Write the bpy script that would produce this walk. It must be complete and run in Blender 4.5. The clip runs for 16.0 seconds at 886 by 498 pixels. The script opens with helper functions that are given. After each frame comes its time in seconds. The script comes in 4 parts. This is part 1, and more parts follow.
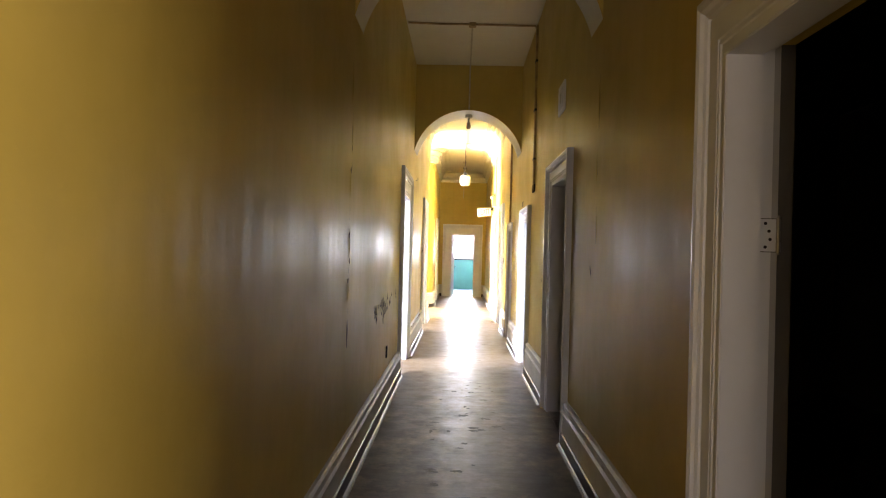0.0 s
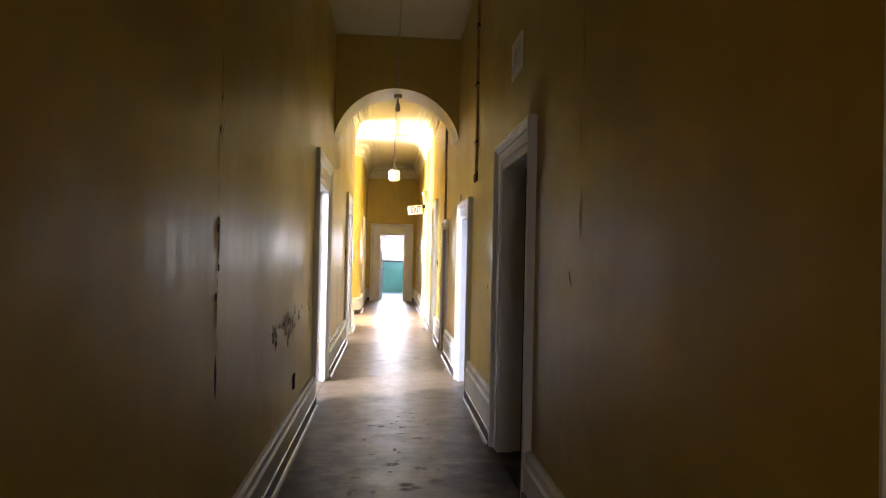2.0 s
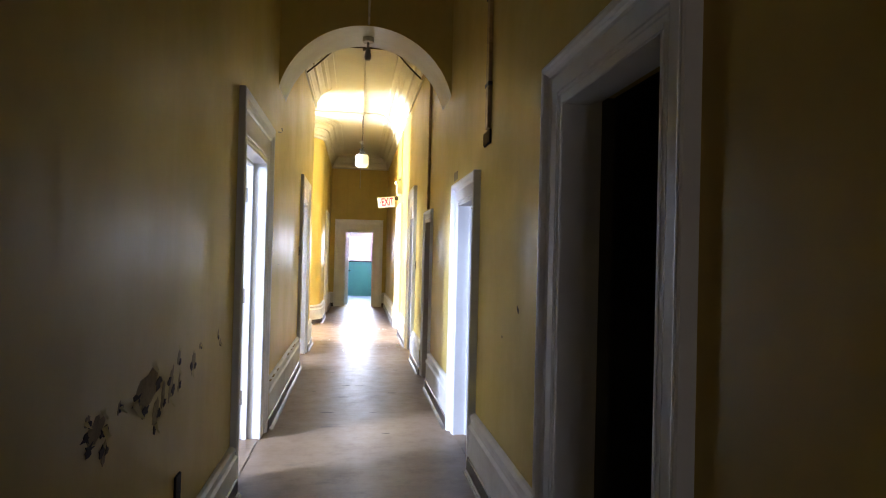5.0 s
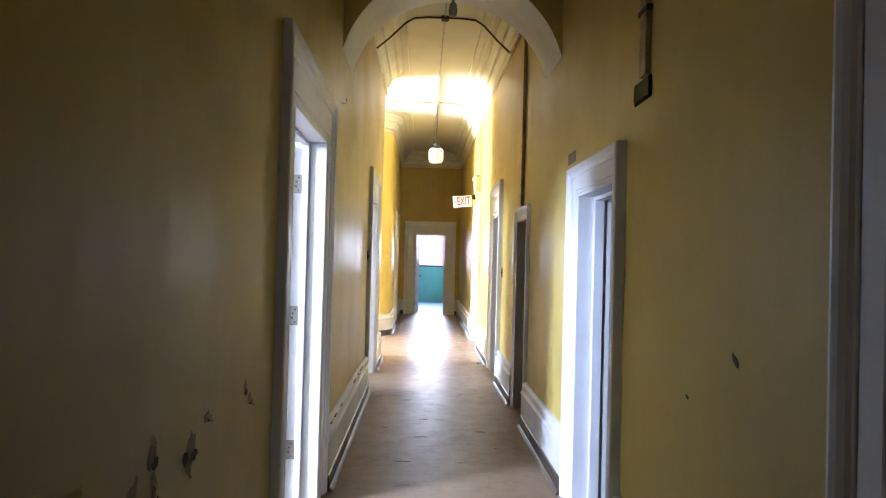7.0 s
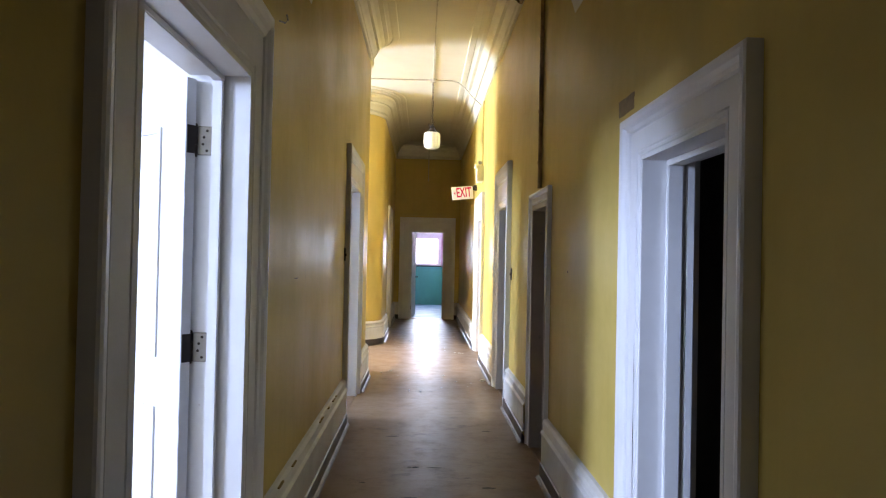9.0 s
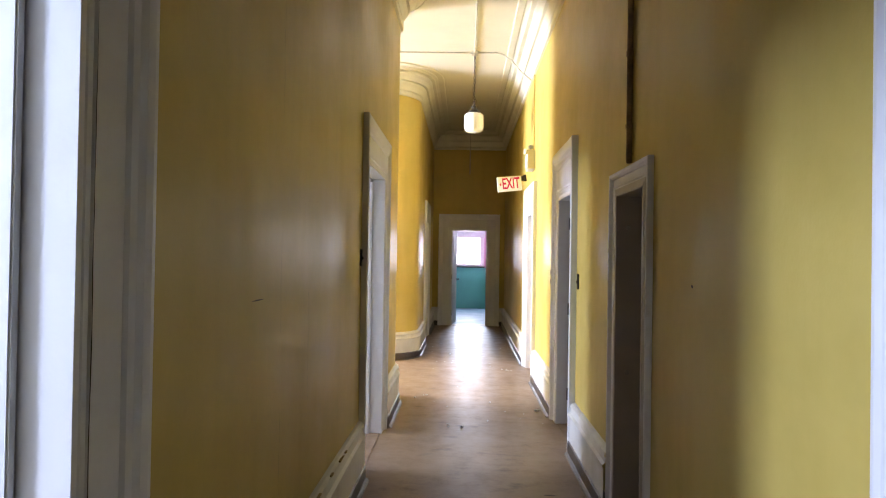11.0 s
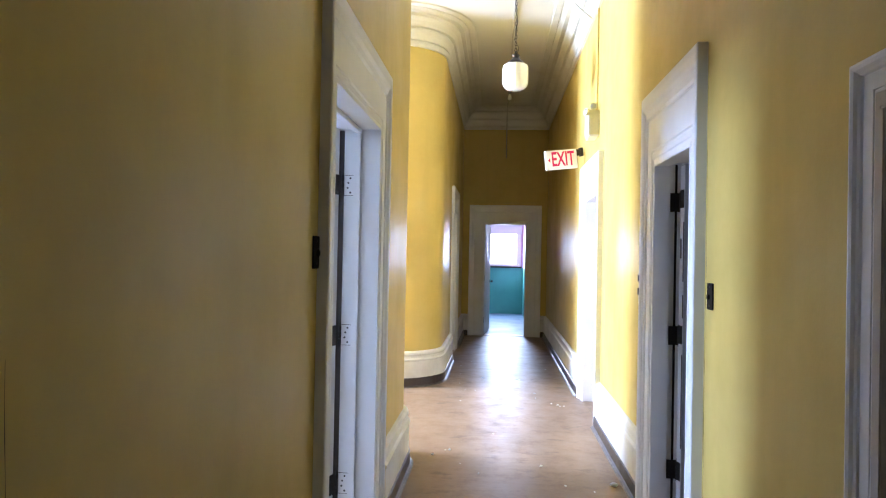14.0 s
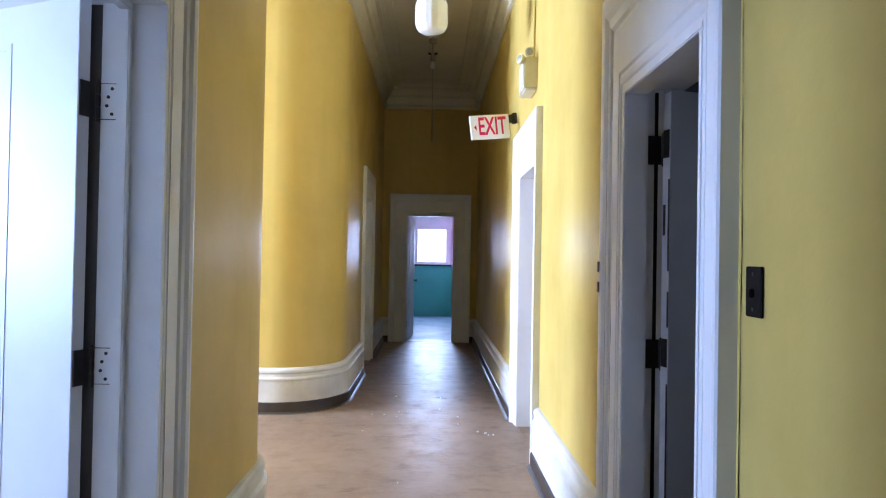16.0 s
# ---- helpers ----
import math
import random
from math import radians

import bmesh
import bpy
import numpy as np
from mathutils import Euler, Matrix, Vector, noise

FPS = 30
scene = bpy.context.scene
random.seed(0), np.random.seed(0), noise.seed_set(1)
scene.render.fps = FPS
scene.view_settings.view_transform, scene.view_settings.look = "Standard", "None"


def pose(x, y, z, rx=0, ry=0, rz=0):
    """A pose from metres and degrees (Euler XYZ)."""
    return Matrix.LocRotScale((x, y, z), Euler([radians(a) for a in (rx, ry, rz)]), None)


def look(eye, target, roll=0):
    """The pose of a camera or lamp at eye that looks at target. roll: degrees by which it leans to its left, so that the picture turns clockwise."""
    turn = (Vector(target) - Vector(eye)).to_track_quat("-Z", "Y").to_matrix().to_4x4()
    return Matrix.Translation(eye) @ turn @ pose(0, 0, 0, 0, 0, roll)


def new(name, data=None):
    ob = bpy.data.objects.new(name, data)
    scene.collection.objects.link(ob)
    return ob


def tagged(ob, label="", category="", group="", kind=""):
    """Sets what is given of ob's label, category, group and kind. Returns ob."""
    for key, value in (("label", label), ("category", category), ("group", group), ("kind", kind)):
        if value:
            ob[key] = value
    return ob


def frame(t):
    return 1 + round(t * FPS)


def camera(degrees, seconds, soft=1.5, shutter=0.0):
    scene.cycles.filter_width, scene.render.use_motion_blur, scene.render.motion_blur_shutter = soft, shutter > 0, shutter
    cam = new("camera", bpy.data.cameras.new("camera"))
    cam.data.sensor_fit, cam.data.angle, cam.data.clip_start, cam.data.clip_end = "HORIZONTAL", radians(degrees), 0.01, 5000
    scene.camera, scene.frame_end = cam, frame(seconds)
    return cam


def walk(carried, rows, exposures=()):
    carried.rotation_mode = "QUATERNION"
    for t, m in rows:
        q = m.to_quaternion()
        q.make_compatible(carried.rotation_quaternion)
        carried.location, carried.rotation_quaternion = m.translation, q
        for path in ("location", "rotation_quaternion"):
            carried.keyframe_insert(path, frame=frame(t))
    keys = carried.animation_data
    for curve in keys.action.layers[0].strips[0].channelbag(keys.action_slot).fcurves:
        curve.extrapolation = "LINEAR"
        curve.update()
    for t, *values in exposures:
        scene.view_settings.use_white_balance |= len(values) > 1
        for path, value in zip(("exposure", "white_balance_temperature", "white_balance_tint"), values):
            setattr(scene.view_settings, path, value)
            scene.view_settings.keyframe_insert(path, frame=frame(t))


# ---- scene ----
cam = camera(70.0, 16.0, 1.1)
EXPOSURES = [(0.0, 2.18, 8160, 31), (0.6, 2.23, 8360, 34), (1.0, 1.72, 8310, 35), (1.5, 1.55, 8310, 35), (3.0, 1.51, 7380, 34), (5.3, 1.21, 6930, 31), (6.0, 1.23, 6830, 31), (8.0, 1.06, 6630, 31), (9.2, 0.27, 6910, 31), (10.5, 0.27, 7160, 32), (11.2, 0.43, 7210, 32), (12.5, 1.0, 6930, 32), (13.5, 0.76, 6130, 30), (14.5, 0.42, 5630, 32), (15.5, 0.02, 5530, 33), (16.0, -0.16, 5530, 32)]
PATH = [
    (0, (-0.088, -1.738, 1.522), (-0.141, 0.261, 1.534), 1.5),
    (0.5, (-0.031, -1.389, 1.524), (-0.074, 0.611, 1.541), 1.3),
    (1, (-0.02, -1.088, 1.537), (-0.053, 0.912, 1.555), 1.6),
    (1.5, (-0.089, -0.733, 1.549), (-0.056, 1.267, 1.567), 1.7),
    (2, (-0.074, -0.411, 1.523), (0.095, 1.582, 1.544), 1.2),
    (2.5, (-0.04, -0.036, 1.526), (0.213, 1.948, 1.547), 1.3),
    (3, (-0.067, 0.378, 1.543), (0.227, 2.356, 1.562), 1.4),
    (3.2, (-0.06, 0.532, 1.538), (0.245, 2.508, 1.56), 1.4),
    (5.3, (-0.068, 2.06, 1.531), (0.184, 4.045, 1.553), 1.4),
    (5.5, (-0.081, 2.198, 1.525), (0.118, 4.188, 1.547), 1.4),
    (6, (-0.152, 2.563, 1.543), (-0.042, 4.56, 1.567), 1.7),
    (6.5, (-0.194, 2.869, 1.531), (-0.122, 4.868, 1.561), 1.6),
    (7, (-0.188, 3.216, 1.553), (-0.125, 5.215, 1.581), 1.5),
    (7.5, (-0.207, 3.567, 1.537), (-0.15, 5.566, 1.564), 1.5),
    (8, (-0.215, 3.924, 1.552), (-0.149, 5.923, 1.578), 1.2),
    (8.2, (-0.19, 4.067, 1.54), (-0.123, 6.066, 1.568), 1.2),
    (10.3, (-0.074, 5.57, 1.555), (-0.069, 7.57, 1.579), 0.7),
    (10.5, (-0.071, 5.715, 1.549), (-0.095, 7.715, 1.573), 0.8),
    (11, (-0.097, 6.051, 1.576), (-0.165, 8.049, 1.598), 0.9),
    (11.5, (-0.031, 6.394, 1.575), (-0.116, 8.392, 1.596), 0.7),
    (12, (-0.01, 6.725, 1.559), (-0.135, 8.721, 1.581), 0.8),
    (12.5, (-0.081, 7.061, 1.564), (-0.234, 9.055, 1.585), 1.0),
    (13, (-0.11, 7.421, 1.544), (-0.27, 9.414, 1.564), 0.8),
    (13.5, (-0.112, 7.798, 1.554), (-0.277, 9.791, 1.572), 0.9),
    (14, (-0.155, 8.162, 1.555), (-0.324, 10.155, 1.573), 1.1),
    (14.5, (-0.104, 8.497, 1.516), (-0.262, 10.49, 1.538), 1.3),
    (15, (-0.028, 8.879, 1.52), (-0.16, 10.874, 1.54), 1.3),
    (15.5, (-0.006, 9.266, 1.495), (-0.1, 11.264, 1.517), 1.4),
    (16, (0.043, 9.618, 1.459), (0.077, 11.617, 1.485), 1.0),
]
walk(cam, [(t, look(eye, target, roll)) for t, eye, target, roll in PATH], EXPOSURES)

# ---- light ----
world = bpy.data.worlds.new("world")
scene.world = world
world.use_nodes = True
wn = world.node_tree
sky = wn.nodes.new("ShaderNodeTexSky")
sky.sky_type, sky.sun_disc = "NISHITA", False
sky.sun_elevation, sky.sun_rotation = radians(40), radians(-100)
wn.nodes["Background"].inputs["Strength"].default_value = 0.1
wn.links.new(sky.outputs["Color"], wn.nodes["Background"].inputs["Color"])


def window_light(name, place, aim, w, h, watts, color):
    """Daylight that enters by a window opening."""
    data = bpy.data.lights.new(name, "AREA")
    data.shape, data.size, data.size_y, data.energy, data.color = "RECTANGLE", w, h, watts, color
    ob = new(name, data)
    ob.matrix_world = look(place, aim)
    return ob


DAY = (0.58, 0.80, 1.0)
BLUE = (0.47, 0.70, 1.0)
window_light("daylight_side_hall", (-7.35, 14.25, 2.5), (0.8, 14.2, 1.4), 1.9, 2.3, 1520, DAY)
window_light("daylight_end_room", (0.04, 25.15, 1.75), (0.04, 20, 1.3), 0.8, 0.85, 110, DAY)
window_light("daylight_room_one", (-6.5, 4.1, 2.95), (-0.8, 6.7, 0.5), 0.95, 2.2, 690, BLUE)
window_light("daylight_room_two", (-6.85, 10.6, 1.95), (-0.8, 11.1, 1.3), 1.2, 1.8, 490, BLUE)
window_light("daylight_room_four", (3.9, 11.2, 1.9), (0.8, 11.8, 1.2), 1.0, 1.4, 5, DAY)
window_light("daylight_back_room", (2.55, -4.35, 1.7), (-0.8, -0.8, 1.5), 0.7, 1.6, 35, (0.86, 0.92, 0.74))
window_light("daylight_behind", (0.0, -4.42, 1.7), (0.0, 0, 1.5), 0.9, 1.5, 5, (0.75, 0.88, 1.0))


# ---- materials ----
def shader(name):
    m = bpy.data.materials.new(name)
    m.use_nodes = True
    return m, m.node_tree, m.node_tree.nodes["Principled BSDF"]


def noise_tex(nt, scale, detail=4.0, rough=0.6, stretch=None):
    co = nt.nodes.new("ShaderNodeTexCoord")
    tex = nt.nodes.new("ShaderNodeTexNoise")
    tex.inputs["Scale"].default_value, tex.inputs["Detail"].default_value, tex.inputs["Roughness"].default_value = scale, detail, rough
    if stretch:
        mp = nt.nodes.new("ShaderNodeMapping")
        mp.inputs["Scale"].default_value = stretch
        nt.links.new(co.outputs["Object"], mp.inputs["Vector"])
        nt.links.new(mp.outputs["Vector"], tex.inputs["Vector"])
    else:
        nt.links.new(co.outputs["Object"], tex.inputs["Vector"])
    return tex


def ramp(nt, source, a, b, ca, cb):
    r = nt.nodes.new("ShaderNodeValToRGB")
    r.color_ramp.elements[0].position, r.color_ramp.elements[1].position = a, b
    r.color_ramp.elements[0].color, r.color_ramp.elements[1].color = (*ca, 1), (*cb, 1)
    nt.links.new(source, r.inputs["Fac"])
    return r


def blend(nt, fac, a, b):
    mix = nt.nodes.new("ShaderNodeMix")
    mix.data_type = "RGBA"
    if hasattr(fac, "links"):
        nt.links.new(fac, mix.inputs[0])
    else:
        mix.inputs[0].default_value = fac
    for sock, v in ((mix.inputs[6], a), (mix.inputs[7], b)):
        if isinstance(v, tuple):
            sock.default_value = (*v, 1)
        else:
            nt.links.new(v, sock)
    return mix.outputs[2]


def bump(nt, bsdf, height, strength, distance=0.01):
    b = nt.nodes.new("ShaderNodeBump")
    b.inputs["Strength"].default_value, b.inputs["Distance"].default_value = strength, distance
    nt.links.new(height, b.inputs["Height"])
    nt.links.new(b.outputs["Normal"], bsdf.inputs["Normal"])


def painted(name, color, dark, rough=0.45, scale=1.3, fine=60.0, relief=0.15, streak=0.5, worn=None, wavy=0.0):
    """Old paint: broad stains, vertical streaks, fine orange-peel relief and, if asked, chips."""
    m, nt, bsdf = shader(name)
    broad = noise_tex(nt, scale, 5, 0.65)
    col = blend(nt, ramp(nt, broad.outputs["Fac"], 0.42, 0.8, (0, 0, 0), (1, 1, 1)).outputs["Color"], color, dark)
    if streak:
        st = noise_tex(nt, 3.0, 4, 0.6, (1.6, 1.6, 0.12))
        mul = nt.nodes.new("ShaderNodeMath")
        mul.operation = "MULTIPLY"
        nt.links.new(ramp(nt, st.outputs["Fac"], 0.5, 0.75, (0, 0, 0), (1, 1, 1)).outputs["Color"], mul.inputs[0])
        mul.inputs[1].default_value = streak
        col = blend(nt, mul.outputs[0], col, dark)
    if worn:
        chips = noise_tex(nt, 9.0, 8, 0.75)
        col = blend(nt, ramp(nt, chips.outputs["Fac"], 0.71, 0.73, (0, 0, 0), (1, 1, 1)).outputs["Color"], col, worn)
    nt.links.new(col, bsdf.inputs["Base Color"])
    rr = ramp(nt, broad.outputs["Fac"], 0.3, 0.8, (rough - 0.07,) * 3, (rough + 0.12,) * 3)
    nt.links.new(rr.outputs["Color"], bsdf.inputs["Roughness"])
    bump(nt, bsdf, noise_tex(nt, fine, 3, 0.6).outputs["Fac"], relief, 0.004)
    if wavy:
        first = bsdf.inputs["Normal"].links[0].from_node
        b2 = nt.nodes.new("ShaderNodeBump")
        b2.inputs["Strength"].default_value, b2.inputs["Distance"].default_value = wavy, 0.05
        nt.links.new(noise_tex(nt, 1.5, 3, 0.5, (1.0, 1.0, 0.22)).outputs["Fac"], b2.inputs["Height"])
        nt.links.new(b2.outputs["Normal"], first.inputs["Normal"])
    return m


def plain(name, color, rough=0.5, metal=0.0, vary=0.75, scale=14.0):
    m, nt, bsdf = shader(name)
    tex = noise_tex(nt, scale, 5, 0.7)
    dark = tuple(c * vary for c in color)
    nt.links.new(ramp(nt, tex.outputs["Fac"], 0.35, 0.7, color, dark).outputs["Color"], bsdf.inputs["Base Color"])
    bsdf.inputs["Roughness"].default_value, bsdf.inputs["Metallic"].default_value = rough, metal
    bump(nt, bsdf, tex.outputs["Fac"], 0.1, 0.003)
    return m


YELLOW = painted("yellow_wall_paint", (0.62, 0.454, 0.122), (0.50, 0.358, 0.082), 0.42, 1.1, 45, 0.15, 0.4, None, 0.32)
YELLOW.node_tree.nodes["Principled BSDF"].inputs["Specular IOR Level"].default_value = 0.22
WHITE = painted("white_trim_paint", (0.82, 0.82, 0.82), (0.73, 0.72, 0.70), 0.43, 2.0, 70, 0.12, 0.12, (0.56, 0.52, 0.46))
WHITE.node_tree.nodes["Principled BSDF"].inputs["Specular IOR Level"].default_value = 0.38
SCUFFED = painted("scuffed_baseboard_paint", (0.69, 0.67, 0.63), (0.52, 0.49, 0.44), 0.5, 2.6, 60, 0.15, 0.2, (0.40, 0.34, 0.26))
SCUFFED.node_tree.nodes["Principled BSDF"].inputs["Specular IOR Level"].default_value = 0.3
DOORWHITE = painted("white_door_paint", (0.73, 0.73, 0.75), (0.66, 0.66, 0.67), 0.35, 2.0, 70, 0.1, 0.2)
CEIL = painted("ceiling_paint", (0.74, 0.70, 0.58), (0.66, 0.61, 0.49), 0.6, 0.9, 40, 0.15, 0)
PLASTER = painted("plaster_moulding", (0.73, 0.69, 0.56), (0.63, 0.58, 0.45), 0.5, 1.8, 50, 0.12, 0)
SOFFIT = painted("arch_soffit_paint", (0.80, 0.79, 0.74), (0.66, 0.63, 0.56), 0.5, 2.5, 50, 0.12, 0)
BASE = painted("dark_base_strip", (0.055, 0.04, 0.032), (0.03, 0.022, 0.018), 0.35, 3, 60, 0.1, 0)
GREYDOOR = painted("grey_door_paint", (0.50, 0.49, 0.48), (0.42, 0.41, 0.40), 0.4, 2, 60, 0.1, 0.3)
TAUPE = painted("taupe_door_paint", (0.50, 0.45, 0.40), (0.42, 0.37, 0.33), 0.4, 2, 60, 0.1, 0.3)
BROWNDOOR = painted("dark_brown_door_paint", (0.13, 0.072, 0.048), (0.09, 0.05, 0.034), 0.4, 2, 60, 0.1, 0.4)
BEIGEDOOR = painted("beige_door_paint", (0.50, 0.43, 0.39), (0.43, 0.37, 0.33), 0.35, 2, 60, 0.1, 0.2)
TEAL = painted("teal_wall_paint", (0.10, 0.42, 0.37), (0.08, 0.34, 0.31), 0.4, 1.5, 50, 0.1, 0.3)
PINK = painted("pink_wall_paint", (0.74, 0.45, 0.62), (0.68, 0.39, 0.55), 0.45, 1.5, 50, 0.1, 0.2)
ROOMWALL = painted("room_wall_paint", (0.66, 0.66, 0.65), (0.57, 0.57, 0.56), 0.5, 1.3, 50, 0.1, 0.3)
# near-black colour stands for the lack of light in the right-hand rooms
UNLITWALL = painted("unlit_room_tone", (0.12, 0.11, 0.10), (0.08, 0.075, 0.07), 0.6, 1.3, 50, 0.1, 0)
BLUEFLOOR = painted("blue_grey_floor", (0.13, 0.20, 0.26), (0.09, 0.15, 0.20), 0.5, 2, 40, 0.1, 0)
BLUEFLOOR.node_tree.nodes["Principled BSDF"].inputs["Specular IOR Level"].default_value = 0.2
STEEL = plain("worn_steel", (0.42, 0.40, 0.37), 0.4, 0.9)
IRON = plain("dark_iron", (0.045, 0.035, 0.03), 0.45, 0.6)
BRASS = plain("tarnished_brass_conduit", (0.52, 0.35, 0.16), 0.5, 0.1, 0.4, 9)
PAINTEDPIPE = plain("painted_conduit", (0.66, 0.60, 0.48), 0.5, 0.0, 0.6)
BROWNPLASTIC = plain("brown_bakelite", (0.012, 0.008, 0.006), 0.7)
BROWNPLASTIC.node_tree.nodes["Principled BSDF"].inputs["Specular IOR Level"].default_value = 0.15
EXITWHITE = plain("exit_sign_white", (0.82, 0.80, 0.80), 0.35, 0, 0.95)
EXITRED = plain("exit_sign_red", (0.66, 0.004, 0.10), 0.4, 0, 0.95)
CREAM = plain("cream_plastic", (0.60, 0.54, 0.33), 0.4, 0, 0.9)
RAWPLASTER = plain("bare_plaster", (0.38, 0.275, 0.115), 0.9, 0, 0.7, 30)
FLAKE = plain("curled_paint_flake", (0.62, 0.46, 0.11), 0.6, 0, 0.8)
GRIME = plain("brown_crack_grime", (0.10, 0.07, 0.045), 0.9, 0, 0.6, 40)
# crack brown that also paints the shade under curled flakes
SHADE = plain("crack_brown_and_flake_shade", (0.09, 0.064, 0.036), 0.85, 0, 0.55, 60)
STAIN = plain("floor_stain", (0.115, 0.08, 0.052), 0.7, 0, 0.55, 45)
BEAD = plain("pale_floor_edge", (0.20, 0.165, 0.13), 0.6, 0, 0.4, 25)
TORN = plain("torn_brown_paper", (0.30, 0.22, 0.12), 0.9, 0, 0.7, 30)
PAPER = plain("scrap_paper", (0.80, 0.79, 0.76), 0.8, 0, 0.9)


def opal():
    m, nt, bsdf = shader("opal_glass")
    tex = noise_tex(nt, 6, 3)
    nt.links.new(ramp(nt, tex.outputs["Fac"], 0.3, 0.8, (0.88, 0.88, 0.86), (0.82, 0.82, 0.80)).outputs["Color"], bsdf.inputs["Base Color"])
    bsdf.inputs["Roughness"].default_value = 0.15
    bsdf.inputs["Transmission Weight"].default_value = 0.0
    bsdf.inputs["Subsurface Weight"].default_value = 0.15
    bsdf.inputs["Subsurface Radius"].default_value = (0.05, 0.05, 0.05)
    return m


OPAL = opal()


def floor_material():
    m, nt, bsdf = shader("worn_brown_linoleum")
    broad = noise_tex(nt, 0.9, 6, 0.65)
    mid = noise_tex(nt, 5.0, 8, 0.72)
    spot = noise_tex(nt, 2.6, 5, 0.6, (1.0, 1.6, 1.0))
    col = blend(nt, ramp(nt, broad.outputs["Fac"], 0.35, 0.68, (0, 0, 0), (1, 1, 1)).outputs["Color"], (0.32, 0.215, 0.14), (0.24, 0.155, 0.10))
    col = blend(nt, ramp(nt, mid.outputs["Fac"], 0.50, 0.75, (0, 0, 0), (0.6, 0.6, 0.6)).outputs["Color"], col, (0.18, 0.12, 0.08))
    col = blend(nt, ramp(nt, spot.outputs["Fac"], 0.61, 0.73, (0, 0, 0), (0.65, 0.65, 0.65)).outputs["Color"], col, (0.09, 0.062, 0.045))
    prints = noise_tex(nt, 3.0, 6, 0.65, (1.0, 1.7, 1.0))
    col = blend(nt, ramp(nt, prints.outputs["Fac"], 0.59, 0.72, (0, 0, 0), (0.5, 0.5, 0.5)).outputs["Color"], col, (0.09, 0.06, 0.042))
    # darker brown blended in patches, stronger towards the corridor's start, weaker along the middle
    co = nt.nodes.new("ShaderNodeTexCoord")
    xyz = nt.nodes.new("ShaderNodeSeparateXYZ")
    nt.links.new(co.outputs["Object"], xyz.inputs[0])

    def calc(op, a, b, clamp=False):
        n = nt.nodes.new("ShaderNodeMath")
        n.operation, n.use_clamp = op, clamp
        for sock, v in zip(n.inputs, (a, b)):
            if hasattr(v, "links"):
                nt.links.new(v, sock)
            else:
                sock.default_value = v
        return n.outputs[0]

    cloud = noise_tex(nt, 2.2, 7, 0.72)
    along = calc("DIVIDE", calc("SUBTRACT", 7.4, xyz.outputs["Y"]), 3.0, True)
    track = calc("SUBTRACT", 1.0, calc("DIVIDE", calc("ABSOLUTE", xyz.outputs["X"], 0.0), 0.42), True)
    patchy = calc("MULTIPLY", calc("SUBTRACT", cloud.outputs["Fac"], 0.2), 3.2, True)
    darker = calc("MULTIPLY", calc("MULTIPLY", along, patchy, True), calc("SUBTRACT", 0.97, calc("MULTIPLY", track, 0.55)), True)
    col = blend(nt, darker, col, (0.052, 0.037, 0.027))
    pale = noise_tex(nt, 14.0, 6, 0.8)
    col = blend(nt, ramp(nt, pale.outputs["Fac"], 0.68, 0.73, (0, 0, 0), (0.6, 0.6, 0.6)).outputs["Color"], col, (0.50, 0.43, 0.36))
    nt.links.new(col, bsdf.inputs["Base Color"])
    nt.links.new(ramp(nt, mid.outputs["Fac"], 0.3, 0.75, (0.31,) * 3, (0.56,) * 3).outputs["Color"], bsdf.inputs["Roughness"])
    bsdf.inputs["Specular IOR Level"].default_value = 0.22
    ripple = noise_tex(nt, 5.0, 4, 0.6, (0.5, 1.7, 1.0))
    bump(nt, bsdf, mid.outputs["Fac"], 0.15, 0.006)
    swell = nt.nodes.new("ShaderNodeBump")
    swell.inputs["Strength"].default_value, swell.inputs["Distance"].default_value = 0.14, 0.02
    nt.links.new(ripple.outputs["Fac"], swell.inputs["Height"])
    nt.links.new(swell.outputs["Normal"], bsdf.inputs["Normal"].links[0].from_node.inputs["Normal"])
    return m


FLOOR = floor_material()


def glow(name, color, strength):
    m = bpy.data.materials.new(name)
    m.use_nodes = True
    nt = m.node_tree
    nt.nodes.remove(nt.nodes["Principled BSDF"])
    e = nt.nodes.new("ShaderNodeEmission")
    e.inputs["Color"].default_value, e.inputs["Strength"].default_value = (*color, 1), strength
    nt.links.new(e.outputs[0], nt.nodes["Material Output"].inputs["Surface"])
    return m


SKYGLOW = glow("bright_overcast_distance", (0.95, 0.97, 1.0), 3.0)


# ---- mesh helpers ----
def box(bm, a, b):
    (x0, y0, z0), (x1, y1, z1) = a, b
    x0, x1, y0, y1, z0, z1 = min(x0, x1), max(x0, x1), min(y0, y1), max(y0, y1), min(z0, z1), max(z0, z1)
    v = [bm.verts.new(p) for p in ((x0, y0, z0), (x1, y0, z0), (x1, y1, z0), (x0, y1, z0), (x0, y0, z1), (x1, y0, z1), (x1, y1, z1), (x0, y1, z1))]
    for f in ((3, 2, 1, 0), (4, 5, 6, 7), (0, 1, 5, 4), (1, 2, 6, 5), (2, 3, 7, 6), (3, 0, 4, 7)):
        bm.faces.new([v[i] for i in f])


